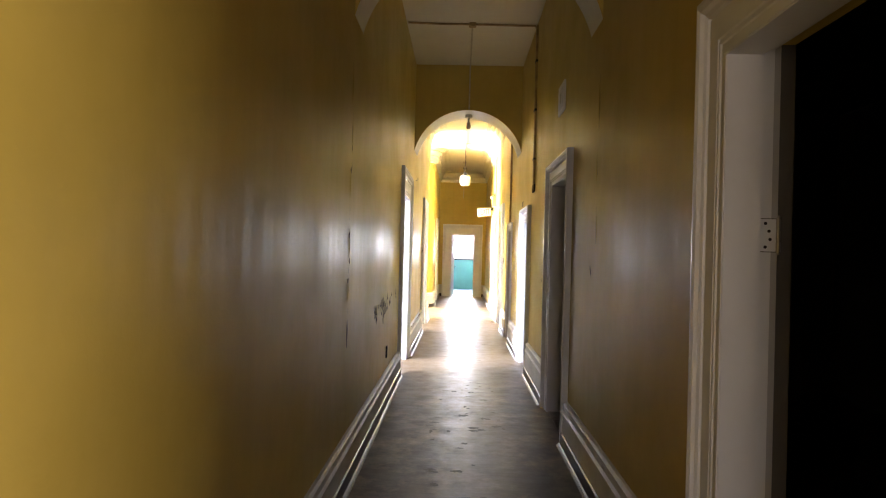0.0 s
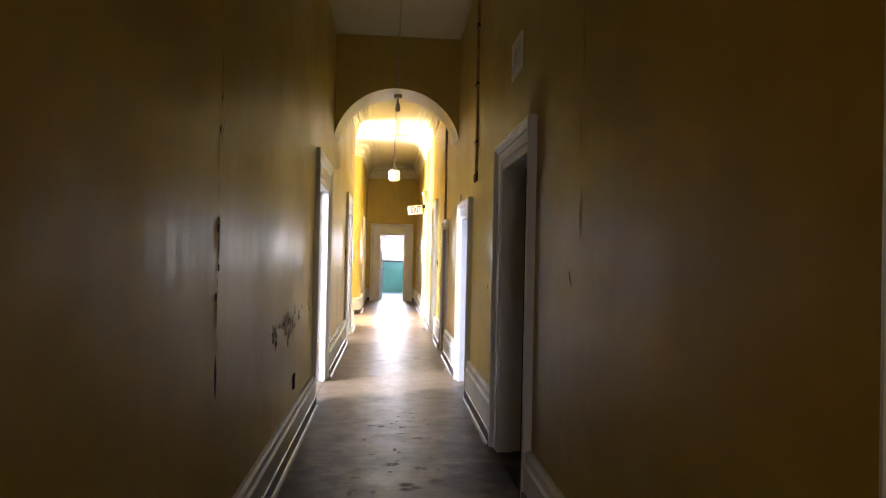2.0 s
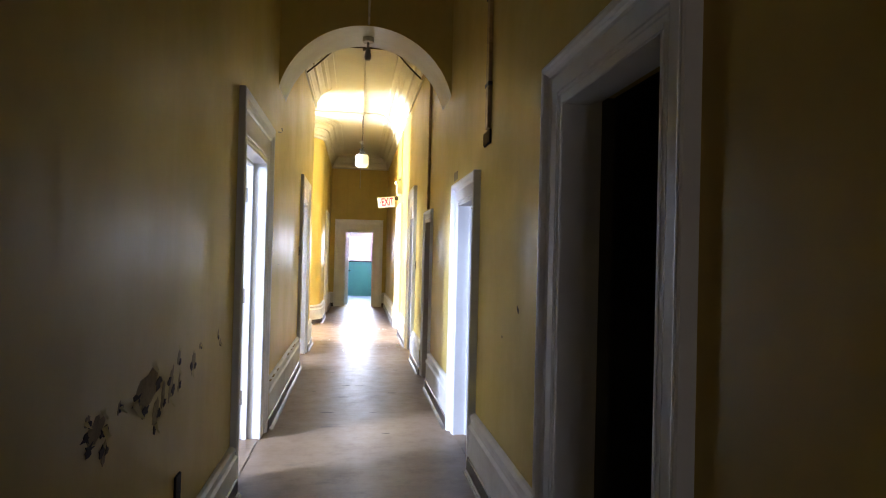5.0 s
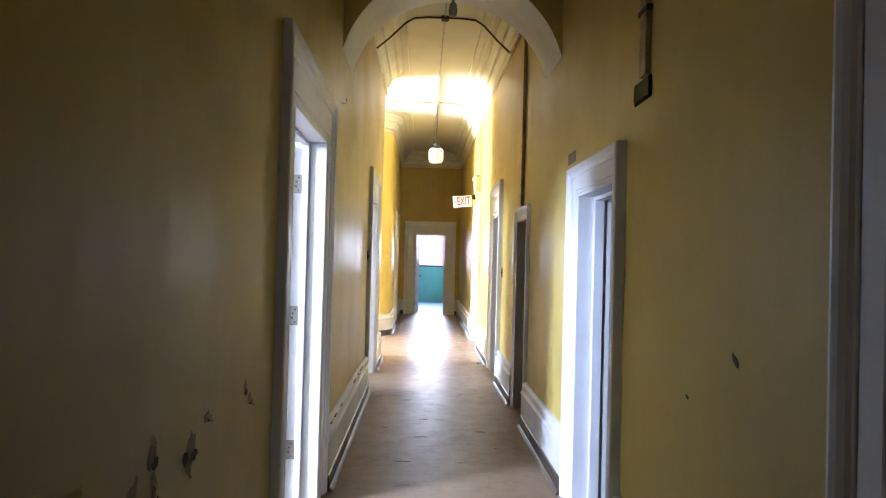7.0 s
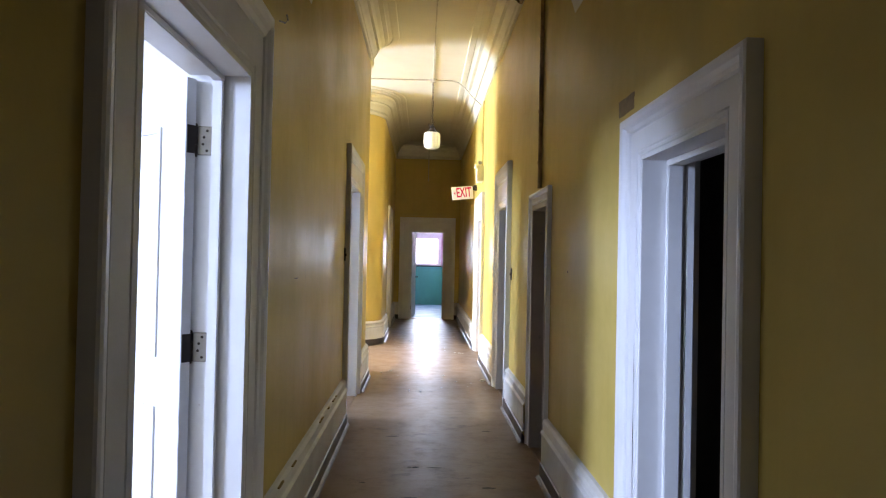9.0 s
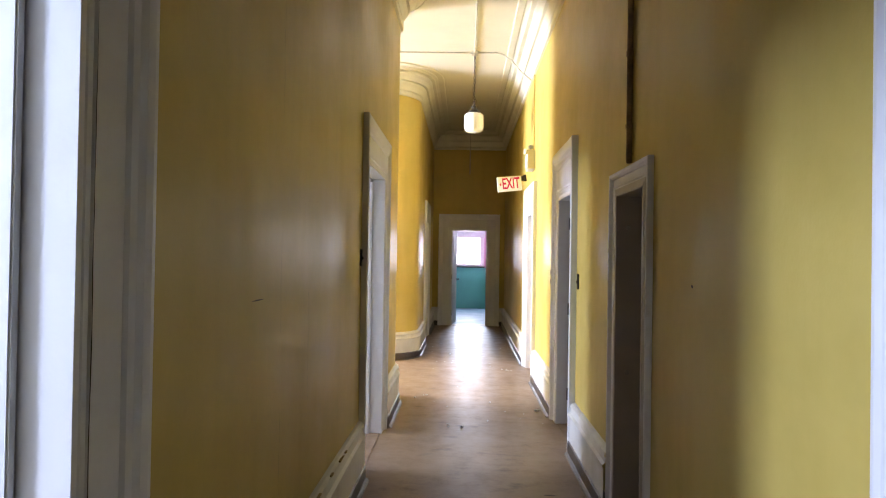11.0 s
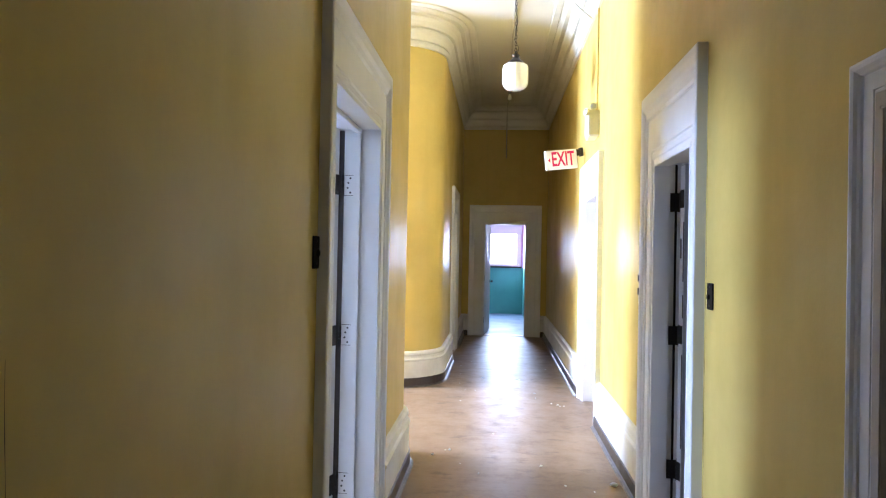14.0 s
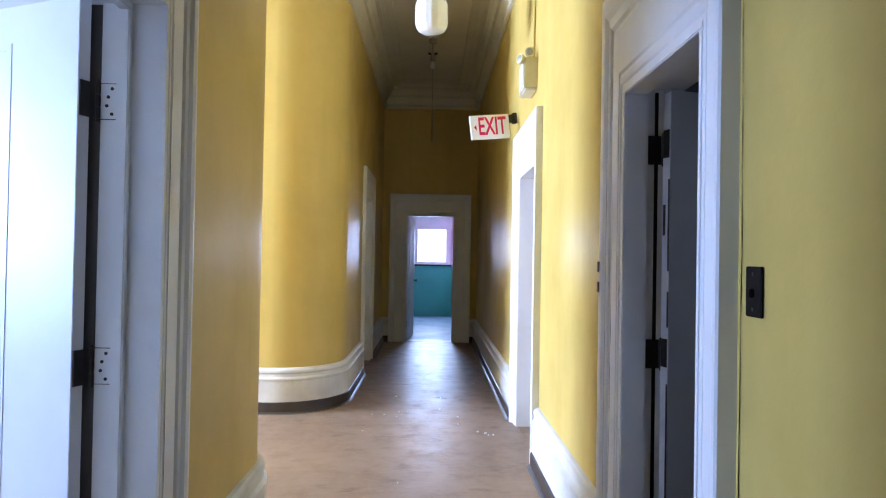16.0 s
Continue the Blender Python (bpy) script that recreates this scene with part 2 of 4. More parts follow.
def finish(name, bm, material, bevel=0.0, smooth=False):
    bmesh.ops.recalc_face_normals(bm, faces=bm.faces)
    if bevel:
        bmesh.ops.bevel(bm, geom=bm.edges[:], offset=bevel, segments=2, affect="EDGES", clamp_overlap=True)
    me = bpy.data.meshes.new(name)
    bm.to_mesh(me)
    bm.free()
    me.materials.append(material)
    if smooth:
        for p in me.polygons:
            p.use_smooth = True
    return me


def part(name, bm, material, parent, label="", bevel=0.0, smooth=False):
    ob = new(name, finish(name, bm, material, bevel, smooth))
    ob.parent = parent
    if label:
        ob["label"] = label
    return ob


def thing(name, bm, material, label, category, group="", kind="", bevel=0.0, smooth=False):
    return tagged(new(name, finish(name, bm, material, bevel, smooth)), label, category, group, kind)


def holder(name, label, category, group="", kind="", place=(0, 0, 0)):
    ob = new(name)
    ob.empty_display_size = 0.05
    ob.location = place
    return tagged(ob, label, category, group, kind)


def boxes(*pairs):
    bm = bmesh.new()
    for a, b in pairs:
        box(bm, a, b)
    return bm


def sweep(bm, path, profile, closed=False):
    """Sweeps (out, z) profile along plan path [(x, y, nx, ny)], n pointing off the wall."""
    rows = [[bm.verts.new((x + nx * o, y + ny * o, z)) for o, z in profile] for x, y, nx, ny in path]
    for r0, r1 in zip(rows, rows[1:]):
        for i in range(len(profile) - 1):
            bm.faces.new((r0[i], r1[i], r1[i + 1], r0[i + 1]))


def lathe(bm, centre, profile, n=32, ribs=0, rib=0.0):
    """Turns (radius, z) profile about a vertical axis."""
    cx, cy, cz = centre
    rows = []
    for r, z in profile:
        rows.append([bm.verts.new((cx + (r + (rib * math.cos(ribs * 2 * math.pi * k / n) if ribs and r > 0.06 else 0)) * math.cos(2 * math.pi * k / n),
                                   cy + (r + (rib * math.cos(ribs * 2 * math.pi * k / n) if ribs and r > 0.06 else 0)) * math.sin(2 * math.pi * k / n), cz + z)) for k in range(n)])
    for r0, r1 in zip(rows, rows[1:]):
        for k in range(n):
            bm.faces.new((r0[k], r0[(k + 1) % n], r1[(k + 1) % n], r1[k]))
    bm.faces.new(rows[0][::-1])
    bm.faces.new(rows[-1])


def tube(bm, pts, r, n=8):
    """A pipe along a polyline."""
    pts = [Vector(p) for p in pts]
    rows = []
    for i, p in enumerate(pts):
        d = (pts[min(i + 1, len(pts) - 1)] - pts[max(i - 1, 0)]).normalized()
        up = Vector((0, 0, 1)) if abs(d.z) < 0.9 else Vector((0, 1, 0))
        a = d.cross(up).normalized()
        b = d.cross(a).normalized()
        rows.append([bm.verts.new(p + r * (math.cos(2 * math.pi * k / n) * a + math.sin(2 * math.pi * k / n) * b)) for k in range(n)])
    for r0, r1 in zip(rows, rows[1:]):
        for k in range(n):
            bm.faces.new((r0[k], r0[(k + 1) % n], r1[(k + 1) % n], r1[k]))
    bm.faces.new(rows[0][::-1])
    bm.faces.new(rows[-1])


# ---- plan ----
XL, XR, THICK = -0.82, 0.81, 0.225
Y0, YEND = -4.5, 20.49
CEILZ = 4.39
ARCHES = ((2.42, 2.78), (7.9, 8.52))
SPRING, CROWN = 3.08, 3.706
HALL0, HALL1 = 13.18, 15.48
R_NEAR, R_FAR = 0.4, 0.6
HALLX = -7.5

# Openings: y0, y1, top of the opening; the casing's widths beside and above.
DOORS = {
    "RB": ("R", -3.15, -2.2, 2.23, 0.17, 0.17),
    "R0": ("R", -0.50, 0.455, 2.26, 0.14, 0.19),
    "R1": ("R", 3.54, 4.50, 2.24, 0.16, 0.16),
    "R2": ("R", 6.49, 7.24, 1.985, 0.17, 0.175),
    "R3": ("R", 9.22, 9.85, 1.985, 0.09, 0.095),
    "R4": ("R", 11.36, 12.14, 2.16, 0.17, 0.41),
    "R5": ("R", 14.22, 15.14, 2.2, 0.16, 0.34),
    "L1": ("L", 6.20, 7.20, 2.27, 0.225, 0.31),
    "L2": ("L", 10.64, 11.64, 2.26, 0.17, 0.32),
    "L3": ("L", 17.58, 18.5, 2.26, 0.17, 0.31),
    "E": ("E", -0.43, 0.44, 2.2, 0.26, 0.335),
}


def to_world(side, u, p, z):
    """u along the wall, p out of its face into the corridor."""
    if side == "R":
        return (XR - p, u, z)
    if side == "L":
        return (XL + p, u, z)
    return (u, YEND - p, z)


def local_box(bm, side, a, b):
    box(bm, to_world(side, *a), to_world(side, *b))


def wall_with_openings(name, side, u0, u1, z1, holes, thick, material, label):
    bm = bmesh.new()
    u = u0
    for a, b, top in sorted(holes):
        local_box(bm, side, (u, 0, -0.1), (a, -thick, z1))
        local_box(bm, side, (a, 0, top), (b, -thick, z1))
        u = b
    local_box(bm, side, (u, 0, -0.1), (u1, -thick, z1))
    return thing(name, bm, material, label, "wall", kind="structure")


def holes_of(side, lo=-99, hi=99):
    return [(d[1], d[2], d[3]) for d in DOORS.values() if d[0] == side and lo < d[1] < hi]


TOPZ = CEILZ + 0.15
wall_with_openings("wall_right", "R", Y0, YEND + 0.3, TOPZ, holes_of("R"), THICK, YELLOW, "mustard yellow painted plaster wall, stained and scuffed")
wall_with_openings("wall_left_near", "L", Y0, HALL0 - R_NEAR, TOPZ, holes_of("L", hi=13), THICK, YELLOW, "mustard yellow painted plaster wall with peeling paint")
wall_with_openings("wall_left_far", "L", HALL1 + R_FAR, YEND + 0.3, TOPZ, holes_of("L", lo=12), THICK, YELLOW, "mustard yellow painted plaster wall")
wall_with_openings("wall_end", "E", XL, XR, TOPZ, holes_of("E"), 0.28, YELLOW, "mustard yellow end wall above a white doorway")


def arc(cx, cy, r, a0, a1, n=14):
    """Points on a rounded corner with normals pointing from the centre."""
    out = []
    for i in range(n + 1):
        a = radians(a0 + (a1 - a0) * i / n)
        out.append((cx + r * math.cos(a), cy + r * math.sin(a), math.cos(a), math.sin(a)))
    return out


NEAR_CORNER = arc(XL - R_NEAR, HALL0 - R_NEAR, R_NEAR, 0, 90)
FAR_CORNER = arc(XL - R_FAR, HALL1 + R_FAR, R_FAR, -90, 0)


def curved_wall(name, pts, label):
    bm = bmesh.new()
    sweep(bm, pts, [(0, 0), (0, TOPZ)])
    sweep(bm, pts, [(-0.2, 0), (-0.2, TOPZ)])
    return thing(name, bm, YELLOW, label, "wall", kind="structure", smooth=True)


curved_wall("wall_corner_near", NEAR_CORNER, "rounded yellow plaster corner into the side hall")
curved_wall("wall_corner_far", FAR_CORNER, "rounded yellow plaster corner beyond the side hall")
thing("wall_hall_near", boxes(((HALLX, HALL0, 0), (XL - R_NEAR, HALL0 - 0.15, TOPZ))), YELLOW, "yellow plaster wall of the side hall", "wall", kind="structure")
thing("wall_hall_far", boxes(((HALLX, HALL1, 0), (XL - R_FAR, HALL1 + 0.15, TOPZ))), YELLOW, "yellow plaster wall of the side hall", "wall", kind="structure")
thing("wall_hall_window", boxes(((HALLX, HALL0 - 0.15, 0), (HALLX - 0.3, HALL1 + 0.15, 0.95)), ((HALLX, HALL0 - 0.15, 3.65), (HALLX - 0.3, HALL1 + 0.15, TOPZ)),
      ((HALLX, HALL0 - 0.15, 0.95), (HALLX - 0.3, 13.4, 3.65)), ((HALLX, 15.05, 0.95), (HALLX - 0.3, HALL1 + 0.15, 3.65))), YELLOW, "yellow wall of the side hall around its window", "wall", kind="structure")
thing("wall_behind", boxes(((XL, Y0, 0), (XR, Y0 - 0.2, 0.9)), ((XL, Y0, 2.5), (XR, Y0 - 0.2, TOPZ)), ((XL, Y0, 0.9), (-0.5, Y0 - 0.2, 2.5)), ((0.5, Y0, 0.9), (XR, Y0 - 0.2, 2.5))), YELLOW, "yellow wall at the start of the corridor around a window", "wall", kind="structure")

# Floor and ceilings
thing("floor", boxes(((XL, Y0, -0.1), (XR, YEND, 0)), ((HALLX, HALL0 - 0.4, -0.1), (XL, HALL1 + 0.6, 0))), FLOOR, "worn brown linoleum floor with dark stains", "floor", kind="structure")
thing("ceiling", boxes(((XL, Y0, CEILZ), (XR, YEND, CEILZ + 0.15)), ((HALLX, HALL0 - 0.4, CEILZ), (XL, HALL1 + 0.6, CEILZ + 0.15))), CEIL, "off-white plaster ceiling", "ceiling", kind="structure")


# Arches
def arch(name, y0, y1):
    ob = holder(name, "yellow plaster arch with a white soffit across the corridor", "arch", kind="structure")
    half = (XR - XL) / 2
    rise = CROWN - SPRING
    rad = (half * half + rise * rise) / (2 * rise)
    a = math.asin(half / rad)
    cx, cz = (XL + XR) / 2, CROWN - rad
    n = 40
    curve = [(cx + rad * math.sin(-a + 2 * a * i / n), cz + rad * math.cos(-a + 2 * a * i / n)) for i in range(n + 1)]
    bm = bmesh.new()
    for y in (y0, y1):
        lo = [bm.verts.new((x, y, z)) for x, z in curve]
        hi = [bm.verts.new((x, y, CEILZ)) for x, z in curve]
        for i in range(n):
            bm.faces.new((lo[i], lo[i + 1], hi[i + 1], hi[i]))
    part("face", bm, YELLOW, ob)
    bm = bmesh.new()
    r0 = [bm.verts.new((x, y0, z)) for x, z in curve]
    r1 = [bm.verts.new((x, y1, z)) for x, z in curve]
    for i in range(n):
        bm.faces.new((r0[i], r1[i], r1[i + 1], r0[i + 1]))
    part("soffit", bm, SOFFIT, ob, "white painted soffit", smooth=True)
    return ob


arch("arch_1", *ARCHES[0])
arch("arch_2", *ARCHES[1])

# Cornice of the far part of the corridor
CORNICE = [(0.0, 4.0), (0.028, 4.004), (0.040, 4.03), (0.034, 4.055), (0.014, 4.062), (0.012, 4.075), (0.035, 4.08), (0.036, 4.10), (0.050, 4.14), (0.078, 4.178), (0.078, 4.192), (0.060, 4.20),
           (0.062, 4.215), (0.105, 4.217), (0.108, 4.235), (0.128, 4.272), (0.168, 4.302), (0.168, 4.318), (0.152, 4.328), (0.156, 4.345), (0.215, 4.346), (0.222, 4.357), (0.26, 4.37), (0.258, 4.385), (0.27, 4.386), (0.275, 4.372), (0.35, 4.374), (0.36, 4.392)]


YB = ARCHES[1][1]
LEFT_A = [(XL, YB, 1, 0), (XL, 10.0, 1, 0)] + NEAR_CORNER + [(HALLX, HALL0, 0, 1)]
LEFT_B = [(HALLX, HALL1, 0, -1)] + FAR_CORNER + [(XL, YEND, 1, -1)]
RIGHT = [(XR, YB, -1, 0), (XR, YEND, -1, -1)]
END = [(XL, YEND, 1, -1), (XR, YEND, -1, -1)]
for nm, pth in (("near_left", LEFT_A), ("far_left", LEFT_B), ("right", RIGHT), ("end", END)):
    bm = bmesh.new()
    sweep(bm, pth, CORNICE)
    thing("trim_cornice_" + nm, bm, PLASTER, "white run-plaster cornice with stepped mouldings", "cornice", kind="structure")

# ---- skirtings ----
BOARD = [(0.045, 0.095), (0.045, 0.30), (0.052, 0.305), (0.052, 0.32), (0.036, 0.335), (0.030, 0.36), (0.040, 0.375), (0.036, 0.395), (0.018, 0.41), (0.0, 0.415)]
STRIP = [(0.0, 0.0), (0.072, 0.0), (0.072, 0.012), (0.058, 0.02), (0.055, 0.10), (0.045, 0.106), (0.0, 0.106)]


def skirting(name, path, k=1.0):
    ob = holder(name, "tall white moulded baseboard above a dark base strip", "baseboard", kind="structure")
    bm = bmesh.new()
    sweep(bm, path, [(o, 0.095 + (z - 0.095) * k) for o, z in BOARD])
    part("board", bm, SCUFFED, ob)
    bm = bmesh.new()
    sweep(bm, path, STRIP)
    part("base_strip", bm, BASE, ob, "dark brown base strip")
    bm = bmesh.new()
    sweep(bm, path, [(0.071, 0.0), (0.083, 0.0), (0.083, 0.004), (0.071, 0.009)])
    part("floor_bead", bm, BEAD, ob, "pale paint line along the floor")


def straight(side, u0, u1):
    (xa, ya, _), (xb, yb, _) = to_world(side, u0, 0, 0), to_world(side, u1, 0, 0)
    n = {"R": (-1, 0), "L": (1, 0), "E": (0, -1)}[side]
    return [(xa, ya, *n), (xb, yb, *n)]


def runs(side, lo, hi):
    u, out = lo, []
    for d in sorted([d for d in DOORS.values() if d[0] == side and lo < d[1] < hi], key=lambda d: d[1]):
        out.append((u, d[1] - d[4]))
        u = d[2] + d[4]
    out.append((u, hi))
    return [r for r in out if r[1] - r[0] > 0.02]


for a, b in runs("R", Y0, YEND):
    skirting("baseboard_right", straight("R", a, b), 0.8 if b < 4 else 1.0)
left_runs = runs("L", Y0, HALL0 - R_NEAR)
for a, b in left_runs[:-1]:
    skirting("baseboard_left", straight("L", a, b), 0.66 if b < 7 else 1.0)
skirting("baseboard_left", straight("L", *left_runs[-1])[:1] + NEAR_CORNER + [(HALLX, HALL0, 0, 1)])
far_runs = runs("L", HALL1 + R_FAR, YEND)
skirting("baseboard_left", [(HALLX, HALL1, 0, -1)] + FAR_CORNER + straight("L", *far_runs[0])[1:])
for a, b in far_runs[1:]:
    skirting("baseboard_left", straight("L", a, b))
for a, b in runs("E", XL, XR):
    skirting("baseboard_end", straight("E", a, b))


# ---- doorways ----
CASING = [(0.0, -0.02), (0.0, 0.018), (0.02, 0.024), (0.08, 0.024), (0.10, 0.018), (0.12, 0.018), (0.14, 0.026), (0.58, 0.028), (0.60, 0.022), (0.63, 0.022),
          (0.66, 0.036), (0.74, 0.044), (0.80, 0.060), (0.90, 0.067), (0.97, 0.065), (1.0, 0.057), (1.0, 0.0)]


def casing(ob, key):
    side, a, b, top, w, h = DOORS[key]
    k = 0.5 if key == "R3" else 0.85 if side == "R" else 0.68
    for name, lo, hi in (("side_casing", lambda f: (a - w * f, 0.0), lambda f: (a - w * f, top + h * f)),
                         ("side_casing", lambda f: (b + w * f, 0.0), lambda f: (b + w * f, top + h * f)),
                         ("head_casing", lambda f: (a - w * f, top + h * f), lambda f: (b + w * f, top + h * f))):
        bm = bmesh.new()
        r0 = [bm.verts.new(to_world(side, lo(f)[0], k * p, lo(f)[1])) for f, p in CASING]
        r1 = [bm.verts.new(to_world(side, hi(f)[0], k * p, hi(f)[1])) for f, p in CASING]
        for i in range(len(CASING) - 1):
            bm.faces.new((r0[i], r1[i], r1[i + 1], r0[i + 1]))
        part(name, bm, WHITE, ob)


def lining(ob, key, depth=THICK, stop=0.13, paint=WHITE, stop_from=0.018):
    side, a, b, top, w, h = DOORS[key]
    t = 0.018
    for u0, u1, s0, s1 in ((a, a + t, a + t, a + t + 0.024), (b, b - t, b - t, b - t - 0.024)):
        bm = bmesh.new()
        local_box(bm, side, (u0, 0.014, 0), (u1, -depth - 0.004, top))
        part("jamb", bm, paint, ob)
        bm = bmesh.new()
        local_box(bm, side, (s0, stop_from, 0), (s1, -stop, top - t - 0.024))
        part("door_stop", bm, paint, ob, bevel=0.004)
    bm = bmesh.new()
    local_box(bm, side, (a + t, 0.014, top), (b - t, -depth - 0.004, top - t))
    part("head_jamb", bm, paint, ob)
    bm = bmesh.new()
    local_box(bm, side, (a + t, stop_from, top - t), (b - t, -stop, top - t - 0.024))
    part("door_stop", bm, paint, ob, bevel=0.004)


def threshold(ob, key):
    side, a, b, top, w, h = DOORS[key]
    bm = bmesh.new()
    local_box(bm, side, (a, 0.0, -0.06), (b, -THICK - 0.06, 0.006))
    part("threshold", bm, FLOOR, ob, "worn brown threshold")


def hinge(parent, side, u, p0, z, material=STEEL, normal=-1, pin=None):
    """A butt hinge: a leaf plate on the jamb with its knuckle and screws."""
    bm = bmesh.new()
    local_box(bm, side, (u, p0, z - 0.055), (u + normal * 0.004, p0 - 0.055, z + 0.055))
    h = part("hinge", bm, material, parent, "worn steel hinge")
    bm = bmesh.new()
    local_box(bm, side, (u, p0 + 0.0022, z - 0.0575), (u + normal * 0.0022, p0 - 0.057, z + 0.0575))
    part("dark_outline", bm, GRIME, h, "dark outline round the hinge plate")
    bm = bmesh.new()
    x, y, _ = to_world(side, u + normal * 0.008, p0 - 0.06, z)
    for k in range(3):
        lathe(bm, (x, y, z - 0.055 + k * 0.038), [(0.008, 0), (0.008, 0.034)], 10)
    part("knuckle", bm, pin or material, h, smooth=False)
    bm = bmesh.new()
    lathe(bm, (x, y, z - 0.066), [(0.004, 0), (0.0055, 0.006), (0.0045, 0.01), (0.0045, 0.122), (0.006, 0.126), (0.003, 0.134)], 10)
    part("pin", bm, pin or material, h)
    turn = {"L": (90, 0, 0), "R": (90, 0, 0), "E": (0, 90, 0)}[side]
    for dz, dp in ((-0.04, 0.018), (0.04, 0.018), (-0.014, 0.034), (0.014, 0.030)):
        bm = bmesh.new()
        lathe(bm, (0, 0, 0), [(0.0055, -0.0008), (0.0055, 0.0012), (0.003, 0.0018)], 10)
        sc = part("screw", bm, IRON, h)
        sx, sy, sz = to_world(side, u + normal * 0.004, p0 - dp, z + dz)
        sc.matrix_local = pose(sx, sy, sz, *turn)


def door_leaf(ob, name, width, height, material, hinge_at, angle, label, panels=((0.22, 0.92), (1.12, 2.05)), inset=0.17, bead=0.008, hinges=(0.28, 1.10, 1.92)):
    """A panelled leaf hinged at (x, y), swung to angle degrees (0: towards +x)."""
    t = 0.042
    bm = bmesh.new()
    box(bm, (0.0, -t / 2, 0.012), (width, t / 2, height))
    leaf = part(name, bm, material, ob, label, bevel=0.002)
    leaf.matrix_local = pose(hinge_at[0], hinge_at[1], 0, 0, 0, angle)
    if panels:
        for z0, z1 in panels:
            for x0, x1 in ((inset, width - inset),):
                for sgn in (-1, 1):
                    bm = bmesh.new()
                    f = sgn * t / 2
                    q = sgn * (t / 2 + bead)
                    w = 0.022
                    for A, B in (((x0, f, z0), (x0 + w, q, z1)), ((x1 - w, f, z0), (x1, q, z1)), ((x0 + w, f, z0), (x1 - w, q, z0 + w)), ((x0 + w, f, z1 - w), (x1 - w, q, z1))):
                        box(bm, A, B)
                    part("panel_moulding", bm, material, leaf)
    for z in hinges:
        bm = bmesh.new()
        box(bm, (-0.005, -0.017, z - 0.055), (0.0, 0.017, z + 0.055))
        part("hinge_leaf", bm, IRON, leaf, "dark hinge leaf")
    for sgn in (-1, 1):
        bm = bmesh.new()
        lathe(bm, (0, 0, 0), [(0.026, 0), (0.026, 0.004), (0.009, 0.006), (0.009, 0.03), (0.022, 0.036), (0.027, 0.048), (0.022, 0.06), (0.008, 0.064)], 16)
        k = part("knob", bm, IRON, leaf, "dark metal door knob", smooth=True)
        k.matrix_local = pose(width - 0.06, sgn * t / 2, 1.02, -90 * sgn, 0, 0)
    return leaf


def doorway(key, number, label, depth=THICK, stop=0.13, paint=WHITE, stop_from=0.018):
    ob = holder("door_%d" % number, label, "doorway", kind="structure")
    casing(ob, key)
    lining(ob, key, depth, stop, paint, stop_from)
    threshold(ob, key)
    return ob


def reveal_cover(ob, key, depth, material=UNLITWALL, end=THICK + 0.004):
    """Strips added over the reveal behind a jamb that is shallower than its wall."""
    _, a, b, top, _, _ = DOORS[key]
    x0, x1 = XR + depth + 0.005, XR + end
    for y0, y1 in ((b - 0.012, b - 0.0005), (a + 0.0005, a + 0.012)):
        part("reveal_cover", boxes(((x0, y0, 0), (x1, y1, top))), material, ob, "added strip over the reveal behind the jamb")


doorway("RB", 11, "white moulded door casing around an open doorway")
d = doorway("R0", 1, "white moulded door casing around a dark doorway, door removed", depth=0.152, stop=0.112)
reveal_cover(d, "R0", 0.152, GREYDOOR, 0.18)
# dark strip added to read as the black of the unlit room
reveal_cover(d, "R0", 0.176)
for z in (0.35, 1.61):
    hinge(d, "R", DOORS["R0"][2] - 0.018, -0.117, z, WHITE, pin=STEEL)
d = doorway("R1", 2, "white moulded door casing around a dark open doorway", depth=0.165, stop=0.11)
# added near-black cover: the room's darkness carried up to the jamb
reveal_cover(d, "R1", 0.165)
d = doorway("R2", 3, "white moulded door casing around a narrow doorway, paint flaking", stop=0.15, stop_from=-0.085)
for u0, u1 in ((DOORS["R2"][1] + 0.018, DOORS["R2"][1] + 0.034), (DOORS["R2"][2] - 0.018, DOORS["R2"][2] - 0.034)):
    bm = bmesh.new()
    local_box(bm, "R", (u0, -0.165, 0), (u1, -0.205, DOORS["R2"][3] - 0.02))
    part("inner_stop", bm, WHITE, d, bevel=0.006)
d = doorway("R3", 4, "low narrow casing with taupe reveals around a closed brown door", depth=0.262, stop=0.143, paint=TAUPE)
bm = bmesh.new()
local_box(bm, "R", (DOORS["R3"][1] + 0.02, -0.222, 0.005), (DOORS["R3"][2] - 0.02, -0.258, DOORS["R3"][3] - 0.02))
part("flush_door", bm, BROWNDOOR, d, "plain dark brown flush door")
for z in (0.91, 1.76):
    bm = bmesh.new()
    lathe(bm, (0, 0, 0), [(0.013, 0), (0.013, 0.004), (0.009, 0.006), (0.006, 0.003)], 14)
    f = part("fixing", bm, STEEL, d, "small round steel fixing")
    f.matrix_local = pose(XR + 0.055, DOORS["R3"][2] - 0.0422, z, 90, 0, 0)
d = doorway("R4", 5, "white moulded casing around an open grey door", stop=0.08)
leaf = door_leaf(d, "door_leaf", 0.74, 2.13, GREYDOOR, (XR + 0.15, DOORS["R4"][2] - 0.054), 18, "grey painted flush door standing open", panels=())
# white strip puts the light on the grey leaf's hinge edge into colour
part("edge_strip", boxes(((-0.0025, -0.0205, 0.02), (0.0, 0.0205, 2.12))), DOORWHITE, leaf, "door edge strip coloured white as if lit")
for z in (0.28, 1.09, 1.90):
    hinge(d, "R", DOORS["R4"][2] - 0.018, -0.084, z, IRON)
